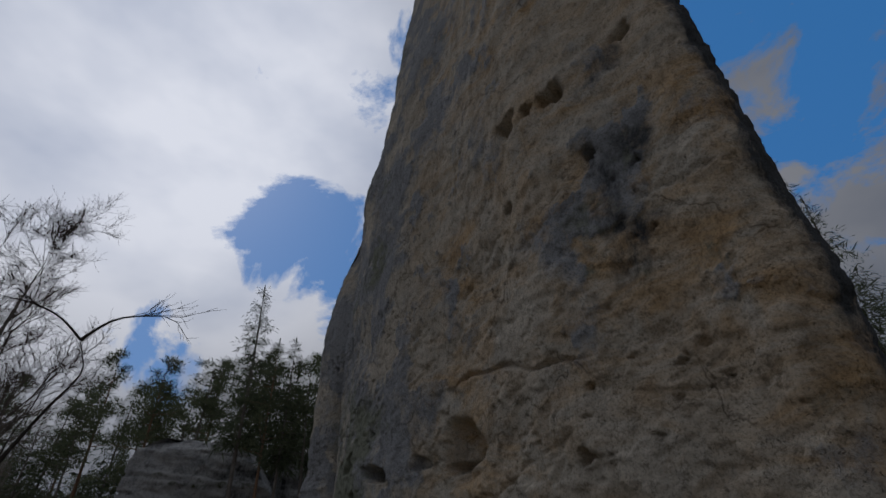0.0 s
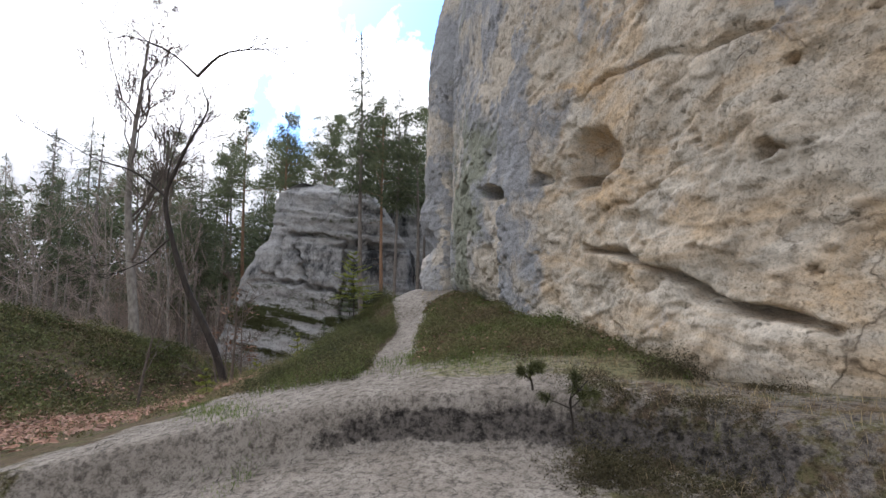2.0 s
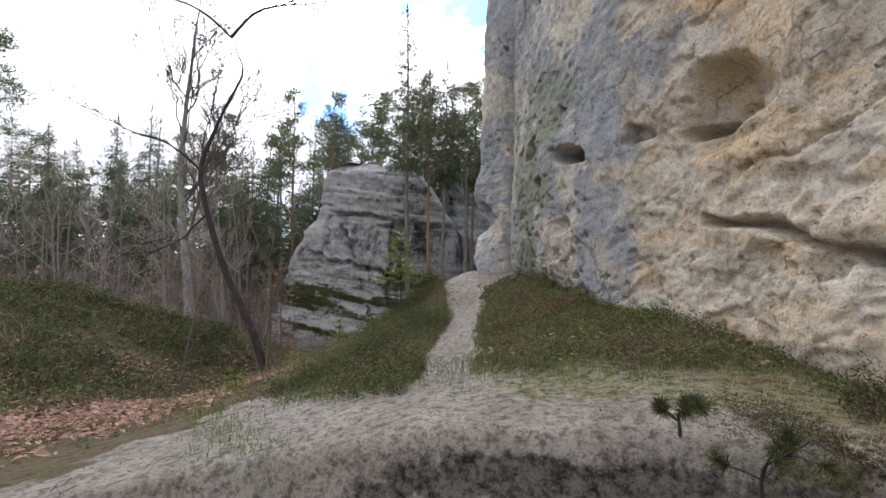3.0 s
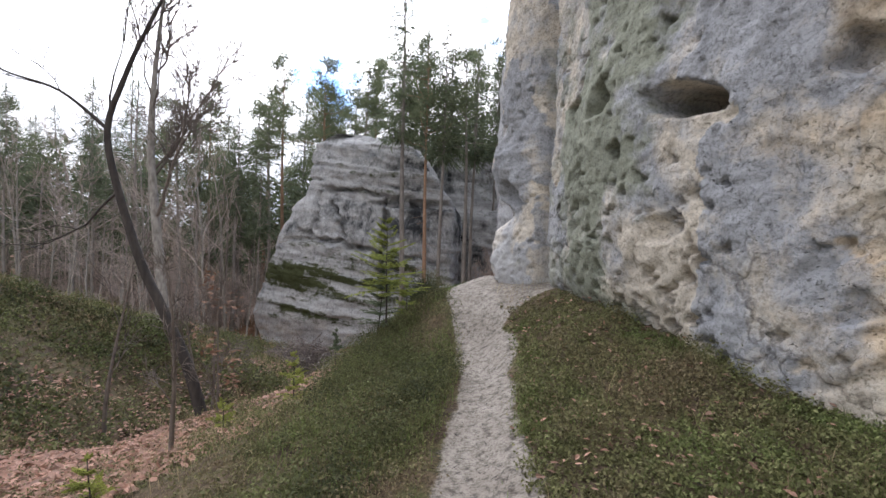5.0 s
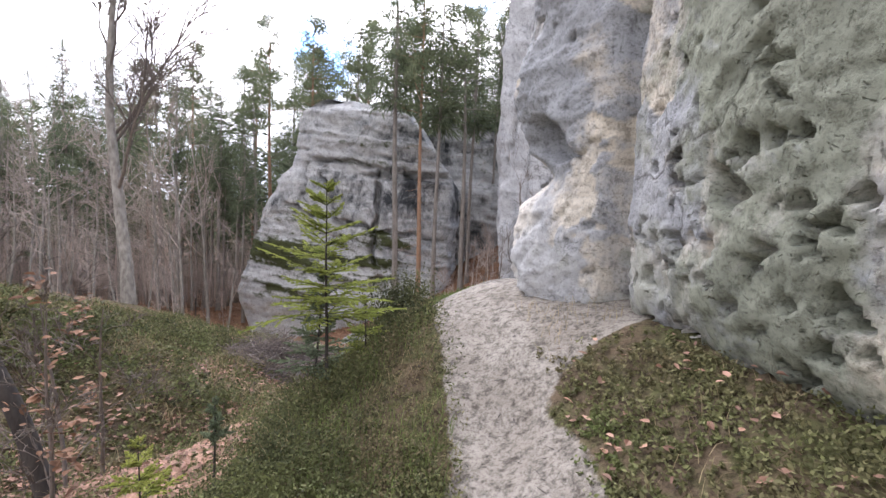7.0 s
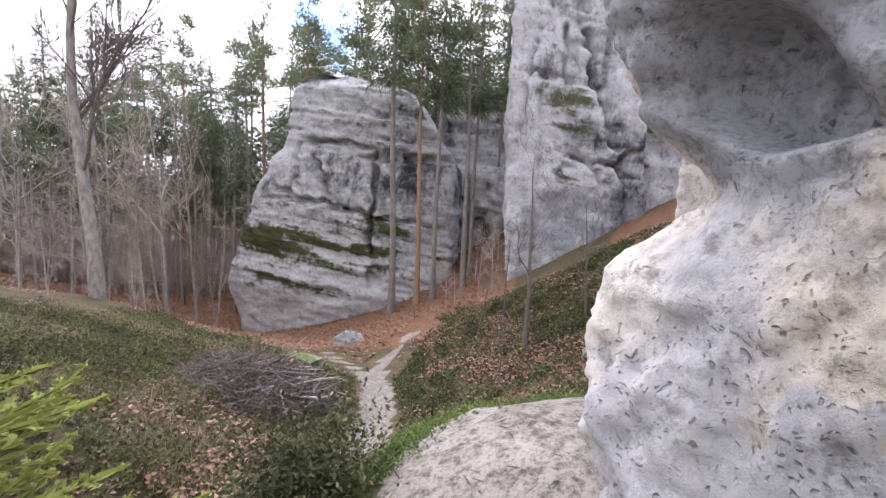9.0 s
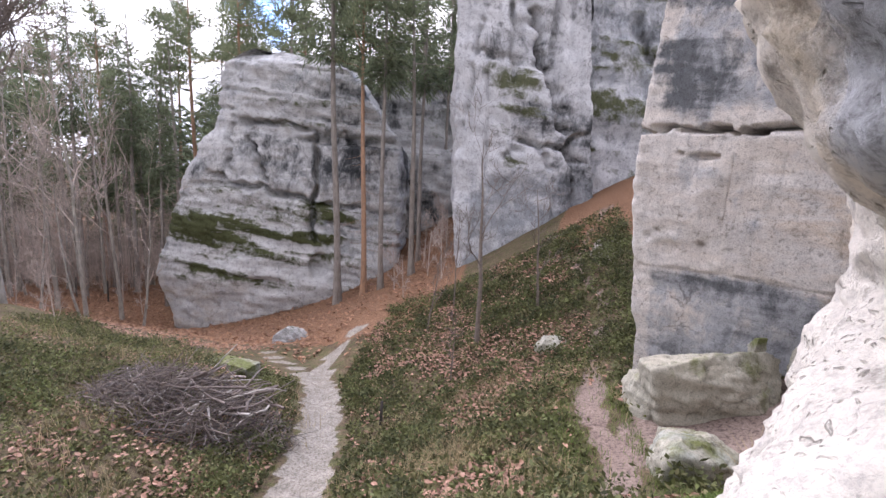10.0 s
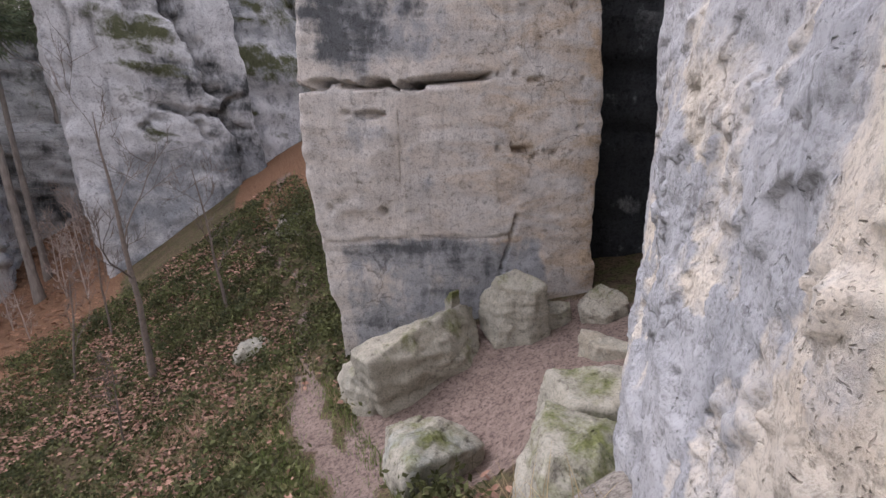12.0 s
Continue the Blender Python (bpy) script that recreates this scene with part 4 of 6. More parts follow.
# ---- trees ----
M_BARK = plain("spruce_bark", (0.27, 0.24, 0.21), (0.15, 0.13, 0.11), 7, 0.95, 0.02, (1, 1, 0.25), 0.2)
M_PALE = plain("pale_bark", (0.33, 0.30, 0.26), (0.165, 0.147, 0.125), 5, 0.9, 0.015, (1, 1, 0.4), 0.15)
M_RED = plain("pine_bark", (0.36, 0.215, 0.13), (0.22, 0.14, 0.095), 6, 0.9, 0.02, (1, 1, 0.35), 0.15)
M_DARK = plain("dark_bark", (0.035, 0.030, 0.026), (0.075, 0.064, 0.055), 9, 0.9, 0.01, (1, 1, 0.3), 0.1)
M_TWIG = plain("brown_twigs", (0.46, 0.38, 0.33), (0.30, 0.245, 0.21), 8, 0.95, 0.005, (1, 1, 1), 0.35)
M_SPRUCE = plain("spruce_needles", (0.105, 0.130, 0.078), (0.165, 0.190, 0.115), 1.2, 0.85, 0.0, (1, 1, 1), 0.45, 0.15, 0.45)
M_PINE = plain("pine_needles", (0.14, 0.165, 0.095), (0.205, 0.225, 0.13), 1.0, 0.85, 0.0, (1, 1, 1), 0.45, 0.15, 0.5)
M_YELLOW = plain("yellow_needles", (0.22, 0.25, 0.055), (0.32, 0.33, 0.085), 5, 0.8, 0.0, (1, 1, 1), 0.35, 0.2, 0.3)
M_YOUNG = plain("young_needles", (0.19, 0.225, 0.055), (0.31, 0.34, 0.09), 5, 0.8, 0.0, (1, 1, 1), 0.35, 0.2, 0.3)


class Soup:
    """Quads gathered into one mesh."""

    def __init__(self):
        self.v, self.f, self.n = [], [], 0

    def add(self, v, f):
        self.v.append(v)
        self.f.append(f + self.n)
        self.n += len(v)

    def tube(self, pts, radii, sides=5):
        pts = np.asarray(pts, float)
        t = np.gradient(pts, axis=0)
        t /= np.linalg.norm(t, axis=1, keepdims=True) + 1e-9
        ref = np.array([0.31, 0.95, 0.02]) if abs(t[0] @ [0.31, 0.95, 0.02]) < 0.85 else np.array([1.0, 0, 0])
        u = np.cross(t, ref)
        u /= np.linalg.norm(u, axis=1, keepdims=True) + 1e-9
        w = np.cross(t, u)
        a = np.arange(sides) * 2 * np.pi / sides
        r = np.asarray(radii, float)[:, None, None]
        ring = pts[:, None] + r * (np.cos(a)[None, :, None] * u[:, None] + np.sin(a)[None, :, None] * w[:, None])
        self.add(ring.reshape(-1, 3), grid_faces(len(pts), sides, True))

    def cards(self, centre, along, across):
        """Narrow leaf-shaped quads: arrays of centres, half-lengths and half-widths."""
        v = np.stack([centre - along, centre + across, centre + along, centre - across], 1)
        self.add(v.reshape(-1, 3), np.arange(len(v) * 4).reshape(-1, 4))

    def made(self, name, material, parent=None, smooth=True):
        ob = link_mesh(name, np.concatenate(self.v), np.concatenate(self.f), material, None, smooth)
        if parent:
            ob.parent = parent
        return ob


def unit(v):
    return v / (np.linalg.norm(v, axis=-1, keepdims=True) + 1e-9)


def wander(rng, start, way, length, bits, bend, lift=0.0):
    pts, p, d = [np.array(start, float)], np.array(start, float), np.array(way, float)
    for _ in range(bits):
        d = unit(d + bend * rng.normal(size=3) + (0, 0, lift))
        p = p + d * length / bits
        pts.append(p)
    return np.array(pts)


def needle_spray(soup, rng, pts, size, count, spread, droop=0.4):
    """Needle twigs set along a branch."""
    k = rng.uniform(0.15, 1.0, count) * (len(pts) - 1)
    i = np.minimum(k.astype(int), len(pts) - 2)
    at = pts[i] + (pts[i + 1] - pts[i]) * (k - i)[:, None]
    ahead = unit(pts[i + 1] - pts[i])
    side = unit(ahead + rng.normal(size=(count, 3)) * 0.9 + np.array([0, 0, -droop]))
    ln = size * rng.uniform(0.6, 1.3, (count, 1))
    wd = unit(np.cross(side, rng.normal(size=(count, 3))))
    soup.cards(at + side * ln * 0.8 + rng.normal(size=(count, 3)) * spread, side * ln, wd * ln * 0.11)


def conifer(label, seed, height, bare, radius, trunk_r, trunk_mat, needle_mat, pine=False, sprays=9, size=0.42, category="tree", group="", whorl=1.0):
    """A conifer: root at the origin, bare lower trunk with dead twigs, crown above."""
    rng = np.random.default_rng(seed)
    root = new("pine_tree" if pine else "spruce_tree")
    lean = rng.normal(size=2) * 0.012
    zs = np.linspace(-0.4, height, 12)
    spine = np.stack([lean[0] * zs + 0.06 * np.sin(zs * 0.35 + seed), lean[1] * zs + 0.06 * np.cos(zs * 0.3 + seed), zs], -1)
    trunk = Soup()
    rad = trunk_r * (1 - np.clip(zs, 0, height) / height) ** 0.75 + 0.012
    rad[0] *= 1.5
    trunk.tube(spine, rad, 8)

    def axis(z):
        return np.array([np.interp(z, zs, spine[:, 0]), np.interp(z, zs, spine[:, 1]), z])

    for _ in range(int(26 * bare / max(height, 1)) + 4):
        z = rng.uniform(0.12 * height, max(bare, 0.15 * height))
        a = rng.uniform(0, 2 * np.pi)
        w = wander(rng, axis(z), (math.cos(a), math.sin(a), -0.15), rng.uniform(0.4, 1.6) * radius * 0.45, 3, 0.15)
        trunk.tube(w, [0.018, 0.013, 0.009, 0.004], 3)
    crown = Soup()
    if pine:
        for _ in range(28):
            f = rng.random() ** 0.8
            z = bare + (height - bare) * f
            a = rng.uniform(0, 2 * np.pi)
            ln = radius * (1.1 - 0.75 * f) * rng.uniform(0.5, 1.1)
            w = wander(rng, axis(z), (math.cos(a), math.sin(a), 0.15), ln, 4, 0.22, 0.10)
            trunk.tube(w, [0.05, 0.035, 0.025, 0.015, 0.006], 4)
            for c in (w[-1], w[-2], w[-3] + rng.normal(size=3) * 0.4):
                n = sprays * 5
                d = unit(rng.normal(size=(n, 3))) * (0.95, 0.95, 0.5) * radius * 0.24 * rng.uniform(0.3, 1.2, (n, 1))
                way = unit(d + rng.normal(size=(n, 3)) * 0.4 + (0, 0, 0.35))
                wd = unit(np.cross(way, rng.normal(size=(n, 3))))
                crown.cards(c + d, way * size * rng.uniform(0.5, 1.0, (n, 1)), wd * size * 0.11)
    else:
        z = bare
        while z < height - 0.1:
            f = (z - bare) / (height - bare)
            for _ in range(5 if f < 0.75 else 4):
                a = rng.uniform(0, 2 * np.pi)
                ln = radius * ((1 - f) ** 0.75) * rng.uniform(0.55, 1.1) * (0.65 + 0.35 * min(1, f * 5)) + 0.05 * radius
                w = wander(rng, axis(z), (math.cos(a), math.sin(a), -0.12 + 0.5 * f), ln, 4, 0.08, -0.06)
                trunk.tube(w[::2], np.array([0.028, 0.014, 0.004]) * min(1, radius / 2.5), 3)
                needle_spray(crown, rng, w, size * (0.6 + 0.5 * (1 - f)), max(8, int(1.5 * sprays * (0.35 + (1 - f)))), 0.04 * radius / whorl, 0.5 / whorl**2)
            z += whorl * (height - bare) * rng.uniform(0.022, 0.042)
        n = 12
        tip = np.array([axis(height - 0.03 * height * k / n) for k in range(n)])
        crown.cards(tip, np.tile([0, 0, size * 0.7], (n, 1)), unit(rng.normal(size=(n, 3)) * (1, 1, 0.1)) * size * 0.22)
    trunk.made("trunk", trunk_mat, root)
    tagged(crown.made("crown", needle_mat, root), kind="stuff")
    return tagged(root, label, category, group)


def rounded(points):
    return np.r_[smooth_line(points, lambda p: 0.2, False), np.array(points[-1:], float)]


def bare_tree(label, seed, height, trunk_r, trunk_mat, twig_mat, first=0.35, forks=6, spread=0.5, levels=3, spine=None, name="bare_tree", twig=0.012, group="", limbs=()):
    """A leafless tree: trunk, limbs that fork, and a crown of fine twigs."""
    rng = np.random.default_rng(seed)
    root = new(name)
    trunk, crown = Soup(), Soup()
    if spine is None:
        spine = wander(rng, (0, 0, -0.3), (rng.normal() * 0.05, rng.normal() * 0.05, 1), height, 9, 0.05, 0.05)
    else:
        spine = rounded(spine)
    spine = np.asarray(spine, float)
    k = np.linspace(0, 1, len(spine))
    rad = trunk_r * (1 - k) ** 0.8 + twig
    rad[0] *= 1.25
    trunk.tube(spine, rad, 9)

    def grow(start, way, length, r, level):
        w = wander(rng, start, way, length, 5 if level == 1 else 3, 0.13 + 0.04 * level, 0.07)
        crown.tube(w, np.linspace(r, max(twig * 0.5, r * 0.3), len(w)), 5 if level == 1 else 3)
        if level < levels:
            for _ in range(forks + (2 if level > 1 else 0)):
                t = rng.uniform(0.25, 1.0) * (len(w) - 1)
                i = min(int(t), len(w) - 2)
                p = w[i] + (w[i + 1] - w[i]) * (t - i)
                d = unit(unit(w[i + 1] - w[i]) + rng.normal(size=3) * spread + (0, 0, 0.15))
                grow(p, d, length * rng.uniform(0.35, 0.65), max(twig * 0.8, r * 0.5), level + 1)

    count = int(forks * 1.6)
    for j in range(count):
        t = (first + (1 - first) * (j + rng.random()) / count) * (len(spine) - 1)
        i = min(int(t), len(spine) - 2)
        p = spine[i] + (spine[i + 1] - spine[i]) * (t - i)
        d = unit(unit(spine[i + 1] - spine[i]) + rng.normal(size=3) * spread * 1.1)
        grow(p, d, height * rng.uniform(0.18, 0.36) * (1.15 - 0.5 * t / len(spine)), rad[i] * 0.38, 1)
    for line, r in limbs:
        w = rounded(line)
        crown.tube(w, np.linspace(r, twig * 0.6, len(w)), 6)
        for _ in range(forks * 2):
            t = rng.uniform(0.3, 1.0) * (len(w) - 1)
            i = min(int(t), len(w) - 2)
            grow(w[i] + (w[i + 1] - w[i]) * (t - i), unit(unit(w[i + 1] - w[i]) + rng.normal(size=3) * spread), height * 0.13, r * 0.35, 2)
    trunk.made("trunk", trunk_mat, root)
    tagged(crown.made("crown", twig_mat, root), kind="stuff")
    return tagged(root, label, "tree", group)


def stand(thing, x, y, scale=1.0, turn=0.0, sink=0.0):
    z = float(ground_at(x, y)[0]) - sink
    w = float(far_share(np.array([x]), np.array([y]))[0])
    return pose(*settle((x, y, z))[0], 0, 0, turn) @ Matrix.Scale(scale * (1 - 0.2 * w), 4)


def grove():
    rng = np.random.default_rng(77)
    tall = conifer("tall spruce with a dense green crown above a bare grey trunk", 3, 31, 16.5, 3.3, 0.25, M_BARK, M_SPRUCE, False, 17, 0.36, group="forest spruces")
    slim = conifer("slim spruce with drooping branches and a bare lower trunk", 4, 25, 14, 2.5, 0.18, M_BARK, M_SPRUCE, False, 15, 0.34, group="forest spruces")
    thick = conifer("broad spruce with green branches nearly to the ground", 9, 22, 5, 3.6, 0.24, M_BARK, M_SPRUCE, False, 15, 0.36, group="forest spruces")
    pine_a = conifer("scots pine with a reddish trunk and an open green crown", 5, 27, 16, 3.4, 0.23, M_RED, M_PINE, True, 10, 0.30, group="forest pines")
    pine_b = conifer("scots pine with a tall grey trunk and a flat green crown", 6, 24, 14, 3.8, 0.22, M_BARK, M_PINE, True, 10, 0.30, group="forest pines")
    beech = bare_tree("leafless forest tree with a slim pale trunk", 7, 17, 0.13, M_PALE, M_TWIG, 0.35, 5, 0.45, 3, twig=0.014, group="leafless forest trees")
    beech_b = bare_tree("leafless forest tree with thin brown twigs", 8, 13, 0.10, M_PALE, M_TWIG, 0.25, 5, 0.55, 3, twig=0.013, group="leafless forest trees")
    bush = bare_tree("leafless brown shrub of dense thin twigs", 12, 4.5, 0.035, M_TWIG, M_TWIG, 0.05, 5, 0.6, 3, twig=0.013, name="bare_shrub", group="forest shrubs")
    used = []

    def put(thing, x, y, scale=1.0):
        m = stand(thing, x, y, scale, rng.uniform(0, 360), 0.1)
        used.append((x, y))
        return m

    placed = set()

    def plant(thing, x, y, scale=1.0):
        m = put(thing, x, y, scale)
        if thing.name not in placed:
            placed.add(thing.name)
            thing.matrix_basis = m
            thing["size"] = scale
            return
        keep = thing.scale.copy()
        thing.scale = (1, 1, 1)
        copy_thing(thing, m)
        thing.scale = keep

    # trees that stand before and beside the tower
    plant(pine_a, -16.4, 47.0, 1.0)
    plant(tall, -18.7, 47.3, 1.18)
    plant(slim, -15.0, 47.0, 1.12)
    plant(pine_b, -12.6, 47.5, 1.0)
    plant(slim, -12.9, 50.5, 1.0)
    plant(slim, -40.0, 53.4, 0.95)
    plant(beech, -46.6, 52.7, 1.1)
    plant(pine_b, -49.0, 57.0, 1.0)
    plant(pine_a, -36.0, 60.0, 1.3)
    plant(pine_b, -31.0, 62.0, 1.4)
    plant(pine_b, -26.5, 63.0, 1.35)
    plant(thick, -57.0, 51.0, 1.4)
    plant(thick, -66.0, 48.5, 0.95)
    plant(tall, -21.5, 58.5, 1.08)
    for thing, x, y, k in ((pine_a, -45.5, 66, 1.45), (tall, -77.4, 68, 1.4), (tall, -97.6, 70, 1.26), (pine_b, -43.5, 72, 1.5), (pine_b, -39.2, 74, 1.4), (tall, -55, 70, 1.25), (pine_a, -60, 66, 1.45), (pine_b, -59, 60, 1.4), (slim, -20.3, 66, 1.2), (pine_b, -18.1, 72, 1.3), (slim, -52.2, 62, 1.24), (slim, -100, 66, 1.3), (pine_a, -76, 60, 1.05), (pine_a, -60, 80, 1.5), (tall, -38.4, 80, 1.13), (pine_b, -38.6, 68, 1.35), (tall, -51, 78, 1.26), (pine_b, -66, 70, 1.4), (pine_b, -70, 63, 1.2), (pine_a, -33, 70, 1.3), (tall, -29, 74, 1.15), (pine_b, -24, 70, 1.3), (pine_b, -48, 84, 1.5), (pine_a, -84, 66, 1.2), (pine_b, -14, 68, 1.2)):
        plant(thing, x, y, k)
    plant(thick, 23.0, 20.5, 1.0)
    plant(thick, 28.0, 24.0, 0.9)

    def clear(x, y):
        if x > -10.0 and y < 62 or (-38.5 < x < -12.5 and y < 61):
            return False
        return all((x - a) ** 2 + (y - b) ** 2 > 5.0 for a, b in used)

    kinds = [slim, beech, pine_b, pine_a, thick, tall, beech, pine_b]
    for k in range(900):
        x, y = rng.uniform(-105, 22), rng.uniform(46, 108)
        if len(used) < 150 and clear(x, y):
            plant(kinds[int(rng.integers(len(kinds)))], x, y, rng.uniform(0.92, 1.3))
    for k in range(400):
        x, y = rng.uniform(-105, -38), rng.uniform(22, 62)
        if len(used) < 215 and clear(x, y):
            plant((beech, beech_b, beech, beech_b, slim, beech_b, pine_b)[int(rng.integers(7))], x, y, rng.uniform(0.7, 1.05))
    for k in range(260):
        x, y = rng.uniform(-85, -36), rng.uniform(38, 72)
        if len(used) < 310 and clear(x, y):
            plant((beech_b, bush, bush)[int(rng.integers(3))], x, y, rng.uniform(0.6, 1.2))
    for x, y in ((-12.2, 43.5), (-11.0, 45.8), (-10.4, 48.0), (-12.0, 49.0), (-10.6, 51.5), (-13.4, 45.5), (-9.6, 44.0), (-11.4, 54.0), (-9.5, 57.0), (-12.5, 58.0), (-26.0, 30.5), (-31.0, 34.0), (-28.0, 27.0), (-33.5, 29.0), (-36.0, 35.0)):
        plant(bush, x, y, rng.uniform(0.6, 1.0))
    for x, y, k in ((-33, 38, 0.8), (-36, 41, 1.1), (-38.5, 37, 0.9), (-41, 43, 1.2), (-35, 45, 1.0), (-44, 39, 1.0), (-47, 44, 1.2), (-40, 33, 0.8), (-43, 30, 0.9), (-48, 35, 1.0), (-52, 40, 1.2), (-38, 46, 1.2), (-50, 47, 1.2), (-56, 44, 1.2)):
        plant(beech_b if k < 1.05 else beech, x, y, k)
    for x, y in ((-10.8, 60.0), (-8.5, 63.0), (-13.0, 62.0), (-6.0, 66.0)):
        plant(slim, x, y, 1.0)


grove()


def far_woods():
    """The closed forest beyond the last single trees: masses of needle twigs over a dark floor of stems."""
    rng = np.random.default_rng(55)
    s = Soup()
    n = 15000
    a = rng.uniform(-1.45, 0.55, n)
    r = rng.uniform(92, 120, n)
    x, y = -8 + r * np.sin(a), 14 + r * np.cos(a)
    top = 19 + 7 * fbm(np.stack([x * 0.16, y * 0.16, 0 * x], -1), 3, 88)
    z = ground_at(x, y, False) + rng.random(n) ** 0.8 * top
    way = unit(rng.normal(size=(n, 3)) * (1, 1, 0.7))
    ln = rng.uniform(0.5, 1.3, (n, 1))
    s.cards(np.stack([x, y, z], -1), way * ln, unit(np.cross(way, rng.normal(size=(n, 3)))) * ln * 0.45)
    n = 22000
    a = rng.uniform(-1.4, 0.2, n)
    r = rng.uniform(66, 92, n)
    x, y = -8 + r * np.sin(a), 14 + r * np.cos(a)
    top = 22 + 9 * fbm(np.stack([x * 0.2, y * 0.2, 0 * x], -1), 3, 89)
    z = ground_at(x, y, False) + (0.48 + 0.52 * rng.random(n)) * top
    way = unit(rng.normal(size=(n, 3)) * (1, 1, 0.5))
    ln = rng.uniform(0.35, 0.9, (n, 1))
    s.cards(np.stack([x, y, z], -1), way * ln, unit(np.cross(way, rng.normal(size=(n, 3)))) * ln * 0.28)
    tagged(s.made("far_woods", M_SPRUCE, None, False), "dense dark conifer forest in the distance", "forest", kind="stuff")


far_woods()


def bare_thicket():
    """Young leafless wood under and between the forest trees: thin stems with side twigs, nobody could count them."""
    rng = np.random.default_rng(56)
    s = Soup()
    n = 1200
    x, y = rng.uniform(-95, -10, n * 3), rng.uniform(36, 92, n * 3)
    keep = ~((x > -39.5) & (y < 60)) & ~((x > -46) & (y < 54)) & (y - 0.25 * x > 58)
    x, y = x[keep][:n], y[keep][:n]
    n = len(x)
    z = ground_at(x, y, False)
    h = rng.uniform(3.5, 11, (n, 1))
    foot = np.stack([x, y, z], -1)
    way = unit(rng.normal(size=(n, 3)) * (0.08, 0.08, 0) + (0, 0, 1))
    side = unit(np.cross(way, rng.normal(size=(n, 3))))
    thick = rng.uniform(0.015, 0.07, (n, 1))
    s.cards(foot + way * h * 0.5, way * h * 0.5, side * thick)
    s.cards(foot + way * h * 0.5, way * h * 0.5, np.cross(way, side) * thick)
    m = 22
    t = rng.uniform(0.12, 1.0, (n, m, 1))
    at = foot[:, None] + way[:, None] * h[:, None] * t
    out = unit(rng.normal(size=(n, m, 3)) * (1, 1, 0.3) + (0, 0, 0.45))
    ln = h[:, None] * (0.30 - 0.20 * t) * rng.uniform(0.5, 1.2, (n, m, 1))
    c, d = (at + out * ln).reshape(-1, 3), (out * ln).reshape(-1, 3)
    s.cards(c, d, unit(np.cross(d, rng.normal(size=d.shape))) * 0.016)
    for _ in range(3):
        e = unit(d + rng.normal(size=d.shape) * 0.6 * np.linalg.norm(d, axis=1, keepdims=True)) * np.linalg.norm(d, axis=1, keepdims=True) * 0.5
        s.cards(c + d * rng.uniform(-0.4, 0.8, (len(c), 1)) + e, e, unit(np.cross(e, rng.normal(size=e.shape))) * 0.012)
    tagged(s.made("bare_thicket", M_TWIG, None, False), "dense brown leafless thicket between the forest trees", "forest", kind="stuff")


bare_thicket()

# single trees near the path
M_FINE = plain("grey_brown_twigs", (0.19, 0.155, 0.13), (0.12, 0.098, 0.082), 8, 0.95, 0.005, (1, 1, 1), 0.3)
big = bare_tree("large leafless tree with a pale trunk and fine brown twigs", 21, 27.5, 0.36, M_PALE, M_FINE, 0.26, 7, 0.46, 4, twig=0.016)
big.matrix_basis = stand(big, -29.5, 30.5, 1.0, 40, 0.2)
LEAN_SPINE = np.array([(0, 0, -0.25), (-0.34, -0.1, 0.95), (-0.78, -0.23, 1.94), (-1.17, -0.35, 2.78), (-1.58, -0.47, 4.06), (-1.76, -0.52, 5.05), (-1.49, -0.44, 5.93), (-1.22, -0.36, 6.59), (-0.85, -0.25, 7.4), (-0.95, -0.28, 7.83), (-1.14, -0.34, 8.29)])
leaning = bare_tree("dark leaning leafless tree with a crooked trunk and thin limbs", 23, 8.3, 0.10, M_DARK, M_DARK, 0.4, 3, 0.5, 3, LEAN_SPINE, name="leaning_tree", twig=0.008,
                    limbs=[([(-1.14, -0.34, 8.29), (-0.64, -0.19, 8.87), (-0.1, -0.03, 9.07), (0.72, 0.22, 9.15)], 0.045), ([(-1.14, -0.34, 8.29), (-1.73, -0.52, 8.83), (-2.43, -0.72, 9.17), (-3.39, -1.01, 9.35)], 0.04), ([(-1.76, -0.52, 5.05), (-2.56, -0.76, 5.68), (-3.52, -1.05, 6.0), (-4.5, -1.3, 6.6)], 0.035)])
leaning.matrix_basis = stand(leaning, -8.2, 11.95, 1.0, 0, 0.1)
for x, y, h, seed, r in ((-6.4, 9.5, 2.6, 31, 0.028), (-12.0, 13.0, 4.2, 33, 0.045), (-9.6, 13.5, 3.4, 34, 0.03), (-6.15, 32.9, 9.5, 35, 0.11), (-3.4, 34.5, 6.0, 36, 0.06), (-7.0, 30.8, 3.0, 37, 0.025), (-9.2, 36.5, 5.0, 38, 0.04), (-8.0, 38.5, 5.5, 39, 0.04)):
    sap = bare_tree("slender leafless sapling with thin dark twigs", seed, h, r, M_FINE, M_FINE, 0.3, 4, 0.5, 3, name="sapling", twig=0.006 if y < 20 else 0.011, group="leafless saplings")
    sap.matrix_basis = stand(sap, x, y, 1.0, 0, 0.05)


